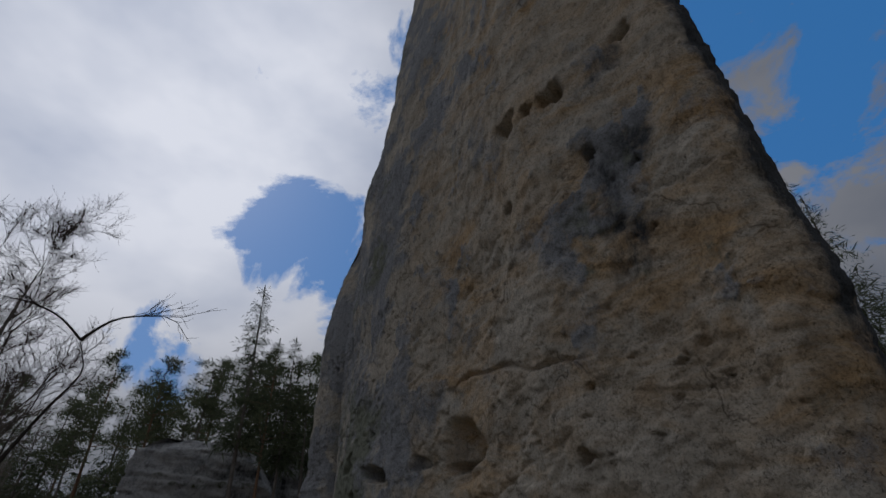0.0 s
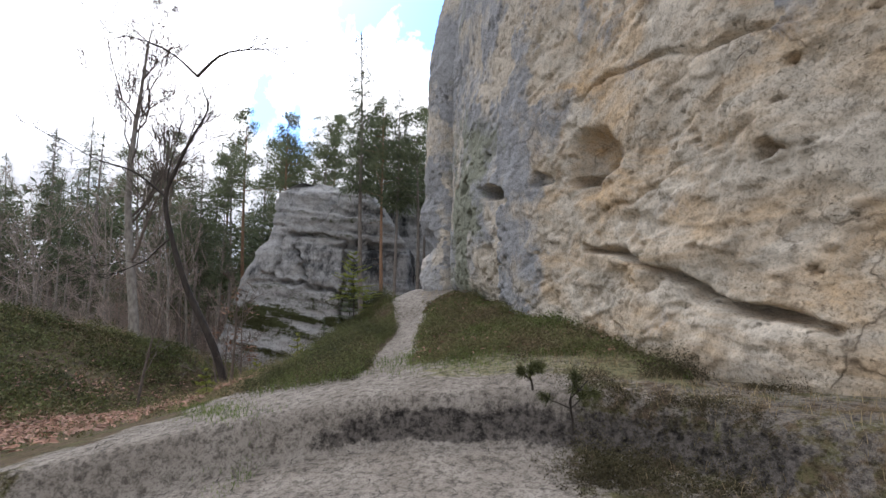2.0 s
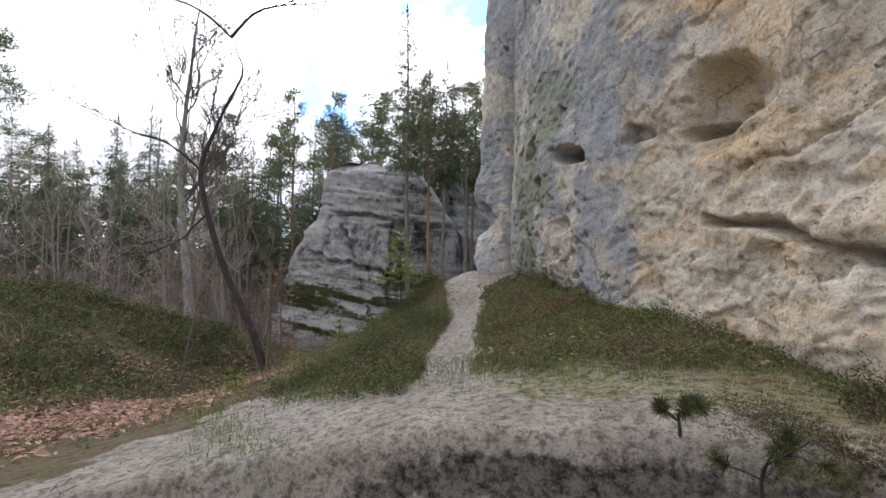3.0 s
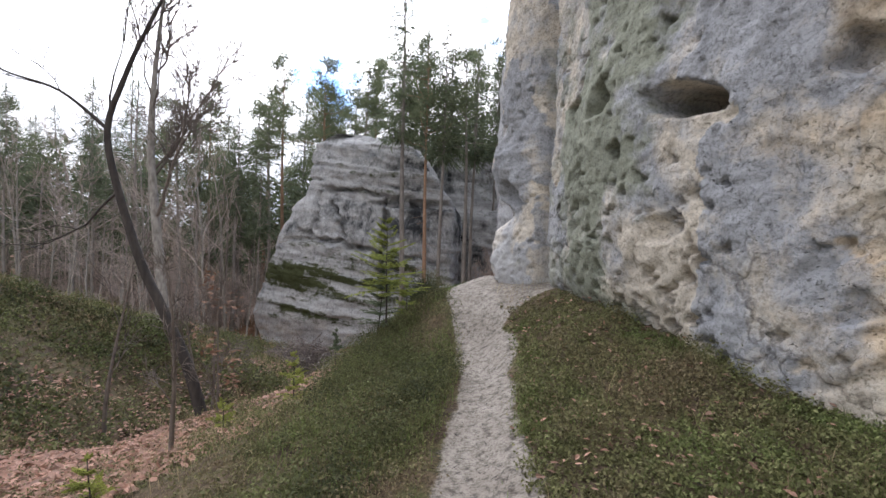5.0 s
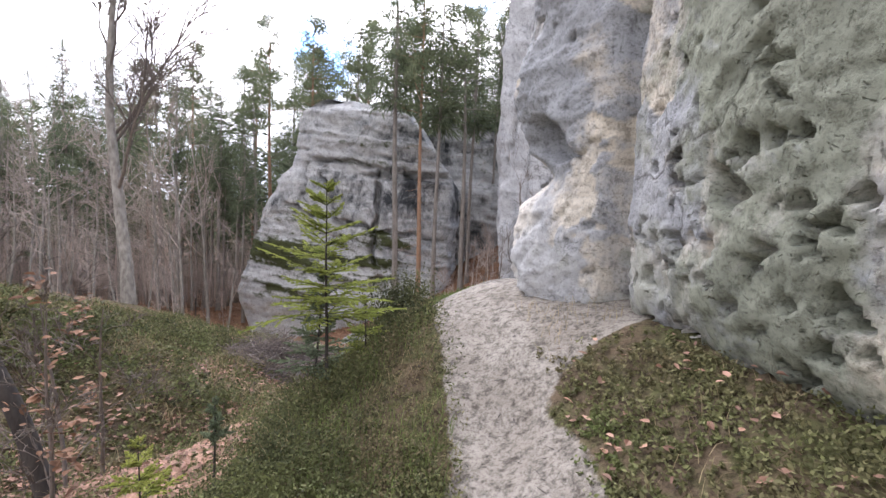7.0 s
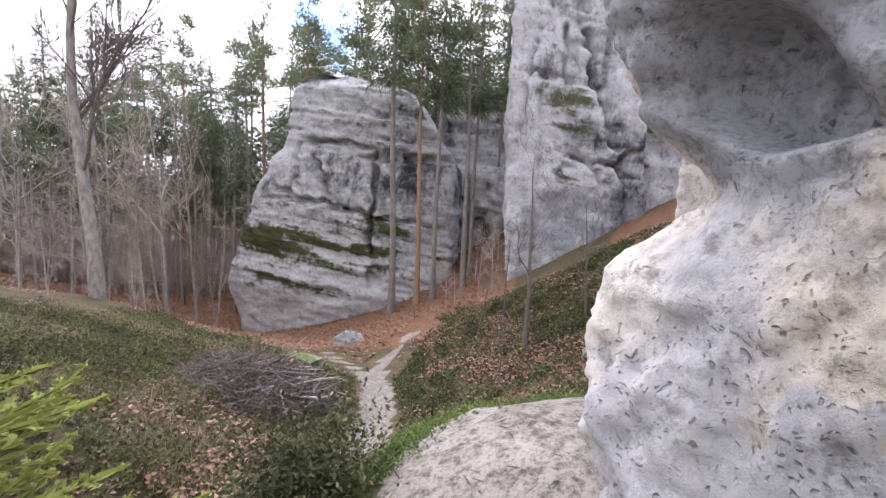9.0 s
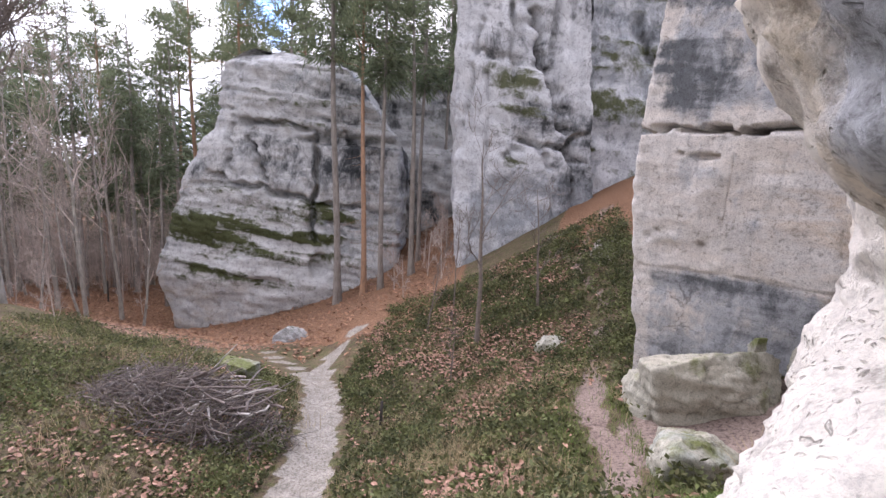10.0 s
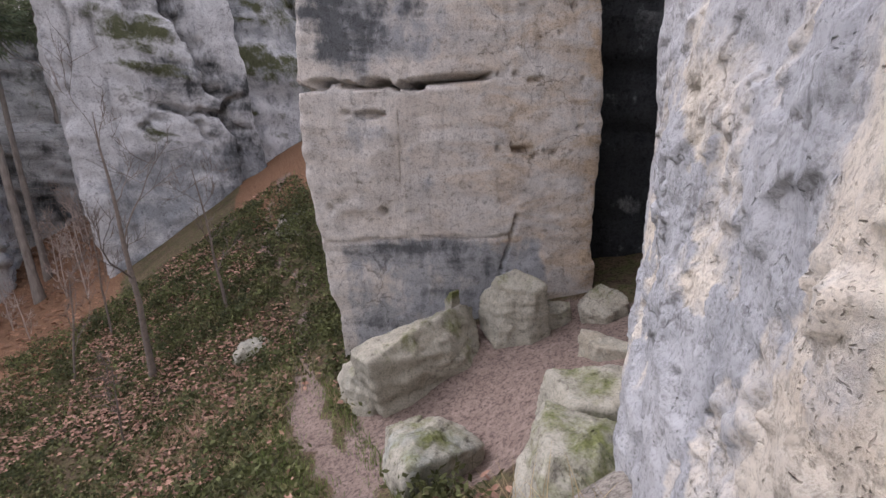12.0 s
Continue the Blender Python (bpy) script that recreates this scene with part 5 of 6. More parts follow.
def young_spruce(x, y, h, clear_stem, radius, seed, label, material):
    """A small spruce of flat, layered fronds on a thin stem."""
    rng = np.random.default_rng(seed)
    root = new("young_spruce")
    stem, fronds = Soup(), Soup()
    line = wander(rng, (0, 0, -0.05), (rng.normal() * 0.04, rng.normal() * 0.04, 1), h + 0.05, 6, 0.02, 0.05)
    stem.tube(line, np.linspace(0.006 + 0.007 * h, 0.003, 7), 6)
    zs = line[:, 2]
    for z in np.linspace(clear_stem, h * 0.97, max(4, int((h - clear_stem) / 0.11))):
        f = (z - clear_stem) / max(0.05, h - clear_stem)
        for _ in range(8):
            a = rng.uniform(0, 6.283)
            ln = radius * (1.02 - 0.85 * f**1.3) * rng.uniform(0.6, 1.1)
            at = np.array([np.interp(z, zs, line[:, 0]), np.interp(z, zs, line[:, 1]), z + rng.normal() * 0.015])
            w = wander(rng, at, (math.cos(a), math.sin(a), 0.12 + 0.5 * f), ln, 4, 0.06, -0.03)
            stem.tube(w[::2], [0.004, 0.003, 0.0015], 3)
            twigs = [w]
            side = unit(np.cross(unit(w[-1] - w[0]), np.array([0, 0, 1.0])))
            for t in np.linspace(0.2, 0.95, 6):
                k = t * 4
                i = min(int(k), 3)
                p = w[i] + (w[i + 1] - w[i]) * (k - i)
                for sg in (-1, 1):
                    d = unit(unit(w[-1] - w[0]) * 0.8 + sg * side + rng.normal(size=3) * 0.12 + (0, 0, -0.08))
                    twigs.append(np.stack([p + d * ln * 0.42 * (1.05 - t) * q for q in (0, 0.35, 0.7, 1.0)]))
            for tw in twigs:
                mid, half = 0.5 * (tw[1:] + tw[:-1]), 0.5 * (tw[1:] - tw[:-1])
                flat = unit(np.cross(half, np.array([0, 0, 1.0])) + rng.normal(size=half.shape) * 0.004)
                fronds.cards(mid, half * 1.25, flat * 0.016)
                fronds.cards(mid + (0, 0, 0.004), half * 1.1, unit(np.cross(half, flat)) * 0.008)
    stem.made("stem", M_DARK, root)
    tagged(fronds.made("needles", material, root, False), kind="stuff")
    root.matrix_basis = stand(root, x, y)
    return tagged(root, label, "young tree", "young spruces")


young_spruce(-4.8, 11.85, 1.75, 0.65, 0.66, 41, "young spruce with flat bright green fronds on a bare stem", M_YOUNG)
young_spruce(-5.0, 11.95, 1.1, 0.3, 0.4, 44, "young spruce with green fronds beside the path", M_SPRUCE)
young_spruce(-4.62, 12.2, 0.55, 0.1, 0.3, 46, "low spruce with fresh green fronds beside the path", M_YOUNG)
young_spruce(-5.15, 10.95, 0.75, 0.5, 0.12, 43, "thin young spruce with few needles", M_SPRUCE)
young_spruce(-5.75, 10.9, 0.8, 0.2, 0.36, 42, "small yellow-green spruce in the bank", M_YELLOW)
young_spruce(-6.3, 10.2, 0.5, 0.1, 0.28, 45, "small yellow-green spruce in the bank", M_YELLOW)
young_spruce(-6.0, 8.3, 0.45, 0.08, 0.28, 47, "small yellow-green spruce in the bank", M_YELLOW)

# ---- boulders ----


def boulder(name, x, y, z, half, depth, height, turn, seed, label, flat=0.25, tint=(0.1, 0.2, 0.0, 0.18), power=4.0, material=None, lean=0.0):
    """A weathered angular block: a sphere cut by many planes, its foot sunk in the ground."""
    rng = np.random.default_rng(seed)
    rows, cols = 64, 110
    th, ph = np.linspace(0.02, np.pi - 0.02, rows), np.linspace(0, 2 * np.pi, cols, endpoint=False)
    d = np.stack([np.sin(th)[:, None] * np.cos(ph), np.sin(th)[:, None] * np.sin(ph), np.broadcast_to(np.cos(th)[:, None], (rows, cols))], -1).reshape(-1, 3)
    normals = np.concatenate([np.array([(1, 0, 0), (-1, 0, 0), (0, 1, 0), (0, -1, 0), (lean, 0.1, 1), (0, 0, -1)], float) + rng.normal(size=(6, 3)) * 0.09, rng.normal(size=(11, 3))])
    normals = unit(normals)
    reach = np.r_[np.full(6, 1.0), rng.uniform(1.02, 1.25, 11) * (1.0 - 0.25 * flat)]
    rho = np.full(len(d), 1.7)
    for nrm, k in zip(normals, reach):
        c = d @ nrm
        rho = np.where(c > 0.05, np.minimum(rho, k / np.maximum(c, 0.05)), rho)
    full = (height + 0.4) / 2
    v = d * rho[:, None] * (half, depth, full)
    small = min(half, height)
    v = v + d * (0.10 * small * fbm(v * (1.6 / small), 4, seed) + 0.06 * small * fbm(v * (5.0 / small), 4, seed + 5, 0.6, True))[:, None]
    lay = fbm(v * (0.6, 0.6, 7.0) / small, 3, seed + 8)
    v = v + d * (0.06 * small * lay)[:, None] * (1, 1, 0.2)
    c, sn = math.cos(radians(turn)), math.sin(radians(turn))
    v = np.stack([x + v[:, 0] * c - v[:, 1] * sn, y + v[:, 0] * sn + v[:, 1] * c, z - 0.4 + full + v[:, 2]], -1)
    v = settle(v, float(far_share(np.array([x]), np.array([y]))[0]))
    n1 = fbm(v * 1.1, 3, seed + 9)
    up = step(0.2, 0.8, d[:, 2])
    warm, grey, dark, moss = tint
    f = grid_faces(rows, cols, True)
    one = np.ones(len(v))
    ob = link_mesh(name, v, f, material or M_BOULDER, {"warm": warm * one, "grey": grey + 0.2 * n1, "dark": dark + 0.2 * n1 - 0.1 * lay, "moss": moss + 0.15 * up + 0.2 * n1})
    return tagged(ob, label, "boulder")


boulder("fallen_slab", 0.35, 24.1, -3.6, 1.45, 0.72, 1.55, 4, 301, "large greenish sandstone slab lying against the block", 0.2, power=6.0)
boulder("fallen_slab", -0.75, 24.3, -3.7, 0.75, 0.6, 1.0, 8, 302, "low split sandstone slab beside the larger one", 0.2, power=6.0)
boulder("round_stone", 1.75, 25.0, -2.15, 0.24, 0.2, 0.42, 0, 303, "small rounded stone lying on the slab", 1.2, power=2.4)
boulder("boulder", 2.95, 23.6, -2.75, 0.85, 0.65, 1.75, -12, 304, "upright weathered sandstone boulder on pink sand", 0.95, power=3.2)
boulder("boulder", 3.75, 23.3, -2.5, 0.45, 0.35, 0.55, -20, 305, "small sandstone boulder at the foot of the wall", 0.4, power=3.0)
boulder("tilted_slab", -0.95, 21.15, -3.45, 0.82, 0.62, 0.85, 14, 306, "mossy tilted sandstone slab lying on the path", 0.35, (0.05, 0.3, 0.1, 0.14), 4.5, None, 0.12)
boulder("round_stone", -1.0, 21.9, -3.4, 0.45, 0.35, 0.5, 40, 307, "small angular sandstone stone", 0.4, power=3.0)
boulder("boulder", 3.2, 20.9, -2.7, 0.55, 0.65, 0.9, 30, 308, "pale yellowish sandstone boulder in the cleft", 0.7, (0.3, 0.0, -0.1, 0.08), 2.6)
boulder("boulder", 4.7, 22.6, -2.4, 0.62, 0.6, 0.8, 60, 309, "pale sandstone boulder at the mouth of the cleft", 0.7, (0.2, 0.05, -0.1, 0.12), 2.6)
boulder("ledge_rock", -0.45, 17.8, -2.0, 1.1, 0.8, 1.15, 38, 310, "rounded mossy sandstone ledge below the wall", 0.5, (0.05, 0.1, -0.05, 0.25), 2.8)
boulder("ledge_rock", 0.75, 18.9, -2.4, 0.7, 0.8, 1.45, 45, 311, "rounded grey sandstone ledge in the cleft", 0.5, (0.05, 0.15, 0.0, 0.1), 2.8)
boulder("boulder", -19.4, 40.6, -9.9, 0.95, 0.7, 1.25, 10, 312, "grey boulder standing beside the valley path", 0.45, (0.0, 0.2, 0.0, 0.1), 3.0, M_TOWER)
boulder("flat_stone", -17.0, 30.6, -6.85, 1.3, 0.6, 0.45, -18, 313, "flat grey sandstone shelf behind the brush pile", 0.8, (0.0, 0.35, 0.15, 0.3), 3.0)
boulder("flat_stone", -11.2, 10.2, -2.75, 0.8, 0.45, 0.4, 15, 314, "low mossy sandstone outcrop in the hollow", 0.5, (0.1, 0.1, -0.1, 0.25), 2.6)
boulder("flat_stone", -2.9, 31.3, -5.0, 0.8, 0.4, 0.5, 25, 315, "low grey stone in the leaf-covered slope", 0.5, (0.0, 0.25, 0.0, 0.1), 2.6)
boulder("flat_stone", 1.15, 5.55, -0.15, 0.9, 0.35, 0.32, -52, 316, "low sandstone shelf along the foot of the cliff", 0.5, (0.5, 0.1, 0.0, 0.05), 2.6, M_CLIFF)

# ---- brush pile, posts ----
M_STICK = plain("weathered_sticks", (0.20, 0.165, 0.145), (0.105, 0.082, 0.072), 10, 0.95, 0.004, (1, 1, 1), 0.45)
M_BONE = plain("bleached_sticks", (0.46, 0.42, 0.38), (0.30, 0.27, 0.24), 8, 0.9, 0.004, (1, 1, 1), 0.2)


def brush_pile():
    rng = np.random.default_rng(91)
    x, y = -14.9, 25.2
    z = float(ground_at(x, y)[0])
    root = new("brush_pile")
    root.matrix_basis = pose(*settle((x, y, z))[0]) @ Matrix.Scale(0.9, 4)
    small = Soup()
    for k in range(1300):
        r, a = 2.6 * math.sqrt(rng.random()), rng.uniform(0, 6.283)
        p = np.array([r * math.cos(a) * 1.15, r * math.sin(a) * 0.8, 0.0])
        p[2] = float(ground_at(x + p[0], y + p[1], False)[0]) - z + rng.random() * 1.6 * (1 - (r / 2.75) ** 2) + 0.05
        d = unit(np.array([-p[1] + rng.normal(), p[0] + rng.normal(), rng.normal() * 0.6]) + rng.normal(size=3) * (1.4, 1.4, 0.4))
        w = wander(rng, p - d * 0.5, d, rng.uniform(0.6, 1.7), 4, 0.12)
        small.tube(w, np.linspace(rng.uniform(0.010, 0.024), 0.005, 5), 3)
    tagged(small.made("brushwood", M_STICK, root), kind="stuff")
    for k in range(60):
        r, a = 2.3 * math.sqrt(rng.random()), rng.uniform(0, 6.283)
        p = np.array([r * math.cos(a), r * math.sin(a) * 0.8, 0.15 + 1.3 * rng.uniform(0.6, 1.0) * (1 - (r / 2.6) ** 2)])
        d = unit(rng.normal(size=3) * (1, 1, 0.22))
        s = Soup()
        w = wander(rng, p - d * 0.7, d, rng.uniform(1.0, 2.2), 6, 0.16)
        s.tube(w, np.linspace(rng.uniform(0.03, 0.05), 0.014, 7), 5)
        s.made("branch", M_BONE if k % 3 == 0 else M_STICK, root)
    tagged(root, "heap of dead branches and twigs beside the valley path", "brush pile")


brush_pile()


def post(x, y, h, r):
    root = new("wooden_post")
    s = Soup()
    z = np.array([-0.2, 0, h * 0.5, h, h + 0.01])
    s.tube(np.stack([0.03 * z, 0 * z, z], -1), np.array([r, r, r * 0.95, r * 0.9, 0.005]), 8)
    s.made("stake", M_DARK, root)
    root.matrix_basis = stand(root, x, y)
    return tagged(root, "short dark weathered wooden post in the slope", "post", "slope posts")


post(-9.3, 28.2, 1.15, 0.06)
post(-46.0, 49.0, 2.0, 0.08)
post(-43.5, 50.0, 2.0, 0.08)
post(-52.0, 47.0, 2.0, 0.08)

# ---- ground cover ----
M_HEATH = plain("heath_leaves", (0.045, 0.050, 0.024), (0.135, 0.145, 0.056), 1.4, 0.8, 0.0, (1, 1, 1), 0.5, 0.2, 0.2)
M_LOW = plain("low_heath", (0.165, 0.13, 0.075), (0.125, 0.15, 0.052), 1.2, 0.85, 0.0, (1, 1, 1), 0.5, 0.2, 0.2)
M_SCRUB = plain("dark_scrub", (0.055, 0.045, 0.028), (0.095, 0.085, 0.045), 2.0, 0.9, 0.0, (1, 1, 1), 0.5, 0.15, 0.1)
M_GRASS = plain("grass_blades", (0.10, 0.145, 0.04), (0.17, 0.21, 0.065), 2.0, 0.8, 0.0, (1, 1, 1), 0.4, 0.2, 0.3)
M_STRAW = plain("dry_grass", (0.36, 0.29, 0.17), (0.24, 0.18, 0.10), 3.0, 0.85, 0.0, (1, 1, 1), 0.4, 0.2, 0.25)
M_LEAF = plain("dead_leaves", (0.25, 0.135, 0.092), (0.36, 0.22, 0.16), 5.0, 0.75, 0.0, (1, 1, 1), 0.5, 0.3, 0.1)
M_RUST = plain("copper_leaves", (0.21, 0.108, 0.062), (0.27, 0.155, 0.095), 5.0, 0.75, 0.0, (1, 1, 1), 0.4, 0.3, 0.15)


def scatter(rng, n, box, keep):
    """n random places in a box (x0, x1, y0, y1) where keep(x, y) beats chance."""
    xs, ys = [], []
    total = 0
    for _ in range(40):
        x, y = rng.uniform(box[0], box[1], n), rng.uniform(box[2], box[3], n)
        k = keep(x, y) > rng.random(n)
        xs.append(x[k])
        ys.append(y[k])
        total += k.sum()
        if total >= n:
            break
    x, y = np.concatenate(xs)[:n], np.concatenate(ys)[:n]
    return settle(np.stack([x, y, ground_at(x, y)], -1))


def rand_unit(rng, n, flat=1.0):
    return unit(rng.normal(size=(n, 3)) * (1, 1, flat))


def sprigs(name, label, rng, at, height, leaf, per, material, width=0.35):
    """Small upright shrubs: many little leaves round each stem."""
    n = len(at)
    h = height * rng.uniform(0.5, 1.25, n) * (0.35 + 1.3 * step(-0.35, 0.4, fbm(at * (0.22 / height, 0.22 / height, 0.0), 3, 19)))
    tilt = rand_unit(rng, n, 0.1) * 0.35
    t = rng.uniform(0.1, 1.0, (n, per))
    stem = at[:, None] + (tilt[:, None] + (0, 0, 1)) * (t * h[:, None])[..., None]
    stem = stem + rand_unit(rng, n * per, 0.25).reshape(n, per, 3) * (width * h[:, None] * rng.random((n, per)) ** 0.5)[..., None]
    c = stem.reshape(-1, 3)
    way = unit(rand_unit(rng, n * per, 0.6) + (0, 0, 0.5))
    size = leaf * rng.uniform(0.6, 1.3, (n * per, 1))
    s = Soup()
    s.cards(c, way * size, unit(np.cross(way, rand_unit(rng, n * per))) * size * 0.5)
    ob = s.made(name, material, None, False)
    return tagged(ob, label, name.replace("_", " "), kind="stuff")


def blades(name, label, rng, at, height, width, material, lean=0.5):
    n = len(at)
    h = height * rng.uniform(0.5, 1.3, (n, 1))
    way = rand_unit(rng, n, 0.05)
    side = unit(np.cross(way, np.array([0, 0, 1.0]))) * width
    mid = at + np.array([0, 0, 0.55]) * h + way * h * lean * 0.3
    tip = at + np.array([0, 0, 0.85]) * h + way * h * lean
    v = np.stack([at - side, at + side, mid + side * 0.7, mid - side * 0.7, tip + side * 0.1, tip - side * 0.1], 1).reshape(-1, 3)
    i = np.arange(n)[:, None] * 6
    f = np.concatenate([i + [0, 1, 2, 3], i + [3, 2, 4, 5]])
    return tagged(link_mesh(name, v, f, material), label, name.replace("_", " "), kind="stuff")


def litter(name, label, rng, at, size, material, lift=0.015):
    """Curled dead leaves lying about: two halves folded along the rib."""
    n = len(at)
    sz = size * rng.uniform(0.55, 1.25, (n, 1))
    way = unit(rng.normal(size=(n, 3)) * (1, 1, 0.25))
    side = unit(np.cross(way, np.array([0, 0, 1.0])) + rng.normal(size=(n, 3)) * 0.25)
    up = np.cross(side, way)
    c = at + np.array([0, 0, lift]) + np.abs(rng.normal(size=(n, 1))) * np.array([0, 0, lift])
    curl = up * sz * rng.uniform(0.05, 0.35, (n, 1))
    a, b = c - way * sz, c + way * sz
    l1, l2 = c - way * sz * 0.35 + side * sz * 0.6 + curl, c + way * sz * 0.45 + side * sz * 0.45 + curl
    r1, r2 = c - way * sz * 0.35 - side * sz * 0.6 + curl, c + way * sz * 0.45 - side * sz * 0.45 + curl
    v = np.stack([a, l1, l2, b, r2, r1], 1).reshape(-1, 3)
    i = np.arange(n)[:, None] * 6
    f = np.concatenate([i + [0, 3, 2, 1], i + [0, 5, 4, 3]])
    return tagged(link_mesh(name, v, f, material, None, False), label, "leaves", kind="stuff")


def side_of_path(x, y):
    d, s = near_line(x, y, [p[:2] for p in WALK])
    return d * s


def patchy(x, y, scale, seed, lo=-0.2, hi=0.3):
    return step(lo, hi, fbm(np.stack([x * scale, y * scale, 0 * x], -1), 3, seed))


def off_paths(x, y):
    k = np.ones(x.shape)
    for line, w in ((VALLEY_PATH, 1.0), (VALLEY_FORK, 0.6), (COURT_PATH, 0.6)):
        k = k * step(w * 0.9, w * 1.25, near_line(x, y, line)[0])
    k = np.maximum(k, 0.6 * step(26, 29, y) * (x > -6))
    k = k * step(2.1, 2.7, np.hypot((x - 1.5) / 1.6, y - 22.3))
    return k


def inside_rock(x, y):
    """1 where the cliff's footprint covers the ground."""
    inside = np.zeros(x.shape, bool)
    q = MAIN
    for (ax, ay), (bx, by) in zip(q, q[1:] + q[:1]):
        cross = (ay > y) != (by > y)
        inside ^= cross & (x < (bx - ax) * (y - ay) / (by - ay + 1e-12) + ax)
    return inside


def cover():
    rng = np.random.default_rng(8)
    out = lambda x, y: 1.0 - inside_rock(x, y)
    # dense dark heath on the outer side of the path
    k = lambda x, y: step(0.22, 0.40, side_of_path(x, y)) * (1 - step(1.5, 2.6, side_of_path(x, y))) * step(6.2, 7.0, y + 0.3 * x + 1.2) * (1 - step(12.5, 13.0, y)) * (0.5 + 0.5 * patchy(x, y, 1.5, 3))
    sprigs("heath", "dense dark green heath and bilberry along the path", rng, scatter(rng, 6500, (-6.6, -2.4, 5.6, 13.2), lambda x, y: k(x, y) * patchy(x, y, 1.7, 35, -0.35, 0.1)), 0.20, 0.013, 12, M_HEATH, 0.4)
    sprigs("low_heath", "brown heather among the green heath along the path", rng, scatter(rng, 6500, (-6.6, -2.4, 5.6, 13.2), k), 0.17, 0.012, 9, M_LOW, 0.5)
    k = lambda x, y: step(0.24, 0.4, side_of_path(x, y)) * (1 - step(0.8, 2.2, side_of_path(x, y))) * patchy(x, y, 2.0, 4)
    blades("grass", "thin green grass in the heath", rng, scatter(rng, 2400, (-6.0, -2.0, 6.0, 13.2), k), 0.20, 0.0025, M_GRASS)
    # low moss, heath and grass between path and cliff
    k = lambda x, y: step(0.24, 0.42, -side_of_path(x, y)) * out(x, y) * step(6.4, 7.4, y + 1.2 * patchy(x, y, 0.8, 6)) * (1 - step(11.3, 11.8, y))
    sprigs("low_heath", "low brown and green heath at the foot of the cliff", rng, scatter(rng, 9000, (-3.2, 1.0, 6.0, 12.6), k), 0.10, 0.014, 8, M_LOW, 0.6)
    kk = lambda x, y: k(x, y) * patchy(x, y, 1.1, 7, 0.15, 0.4)
    blades("grass", "short green grass at the foot of the cliff", rng, scatter(rng, 5000, (-3.2, 1.0, 5.6, 12.6), kk), 0.09, 0.0022, M_GRASS, 0.7)
    litter("leaf_litter", "scattered pale brown dead leaves beside the path", rng, scatter(rng, 500, (-3.2, 1.2, 6.0, 12.6), k), 0.028, M_LEAF, 0.03)
    blades("dry_grass", "thin dry stalks in the heath", rng, scatter(rng, 2600, (-6.0, 0.6, 6.4, 12.4), lambda x, y: out(x, y) * step(0.3, 0.5, np.abs(side_of_path(x, y))) * patchy(x, y, 1.3, 27, -0.1, 0.3)), 0.13, 0.0018, M_STRAW, 0.9)
    # dark scrub and straw at the cliff's foot near the start
    k = lambda x, y: out(x, y) * step(-0.3, 0.5, x + 0.4 * (y - 5.0)) * (1 - step(1.0, 1.8, near_line(x, y, [(2.9, 3.7), (1.3, 5.3), (0.6, 6.4)])[0]))
    sprigs("low_heath", "dark low scrub at the foot of the cliff", rng, scatter(rng, 4500, (-0.9, 3.6, 2.2, 7.2), lambda x, y: k(x, y) * patchy(x, y, 1.3, 31, -0.1, 0.3)), 0.08, 0.007, 12, M_SCRUB, 0.7)
    blades("dry_grass", "dry straw grass at the foot of the cliff", rng, scatter(rng, 2200, (-0.6, 3.6, 2.2, 7.0), k), 0.10, 0.0018, M_STRAW, 0.9)
    k = lambda x, y: np.exp(-(((x - 0.15) / 0.28) ** 2) - ((y - 4.6) / 0.22) ** 2)
    sprigs("low_heath", "dark tangled scrub round the pine seedling", rng, scatter(rng, 420, (-0.8, 1.1, 3.9, 5.3), k), 0.16, 0.009, 16, M_SCRUB, 0.5)
    k = lambda x, y: out(x, y) * np.exp(-(((x - 0.85) / 0.22) ** 2) - ((y - 5.85) / 0.22) ** 2)
    sprigs("low_heath", "dark heather tuft at the foot of the cliff", rng, scatter(rng, 260, (0.1, 1.6, 5.1, 6.6), k), 0.17, 0.010, 16, M_SCRUB, 0.5)
    # grassy fringe between sand and hollow
    k = lambda x, y: np.exp(-(((x + 0.42 * 0 + y * 1.05 - 2.1) / 0.32) ** 2)) * patchy(x, y, 1.4, 9, -0.4, 0.2)
    blades("grass", "fringe of grass along the edge of the sand", rng, scatter(rng, 1900, (-7.5, -2.6, 3.6, 8.6), k), 0.05, 0.0026, M_GRASS, 0.6)
    k = lambda x, y: np.exp(-(((x + 1.35) / 0.75) ** 2) - ((y - 7.1) / 0.6) ** 2)
    blades("grass", "patch of fresh grass where the path begins", rng, scatter(rng, 6500, (-4.0, 1.0, 5.4, 8.4), k), 0.05, 0.0024, M_GRASS, 0.6)
    # fallen leaves in the hollow
    k = lambda x, y: np.exp(-(((x + 9.6) / 3.0) ** 2) - ((y - 11.5) / 3.6) ** 2) * (0.25 + 0.75 * patchy(x, y, 0.8, 11, -0.3, 0.1)) * (x < -5.6)
    litter("leaf_litter", "thick reddish brown leaf litter in the hollow", rng, scatter(rng, 9000, (-16, -5.0, 4, 20), k), 0.062, M_LEAF, 0.03)
    k = lambda x, y: np.exp(-(((x + 8.0) / 1.7) ** 2) - ((y - 10.0) / 2.2) ** 2) * (0.35 + 0.65 * patchy(x, y, 0.9, 39, -0.3, 0.1))
    litter("leaf_litter", "thick pinkish brown leaf litter round the leaning tree", rng, scatter(rng, 7000, (-12, -5.4, 5, 15), k), 0.055, M_LEAF, 0.03)
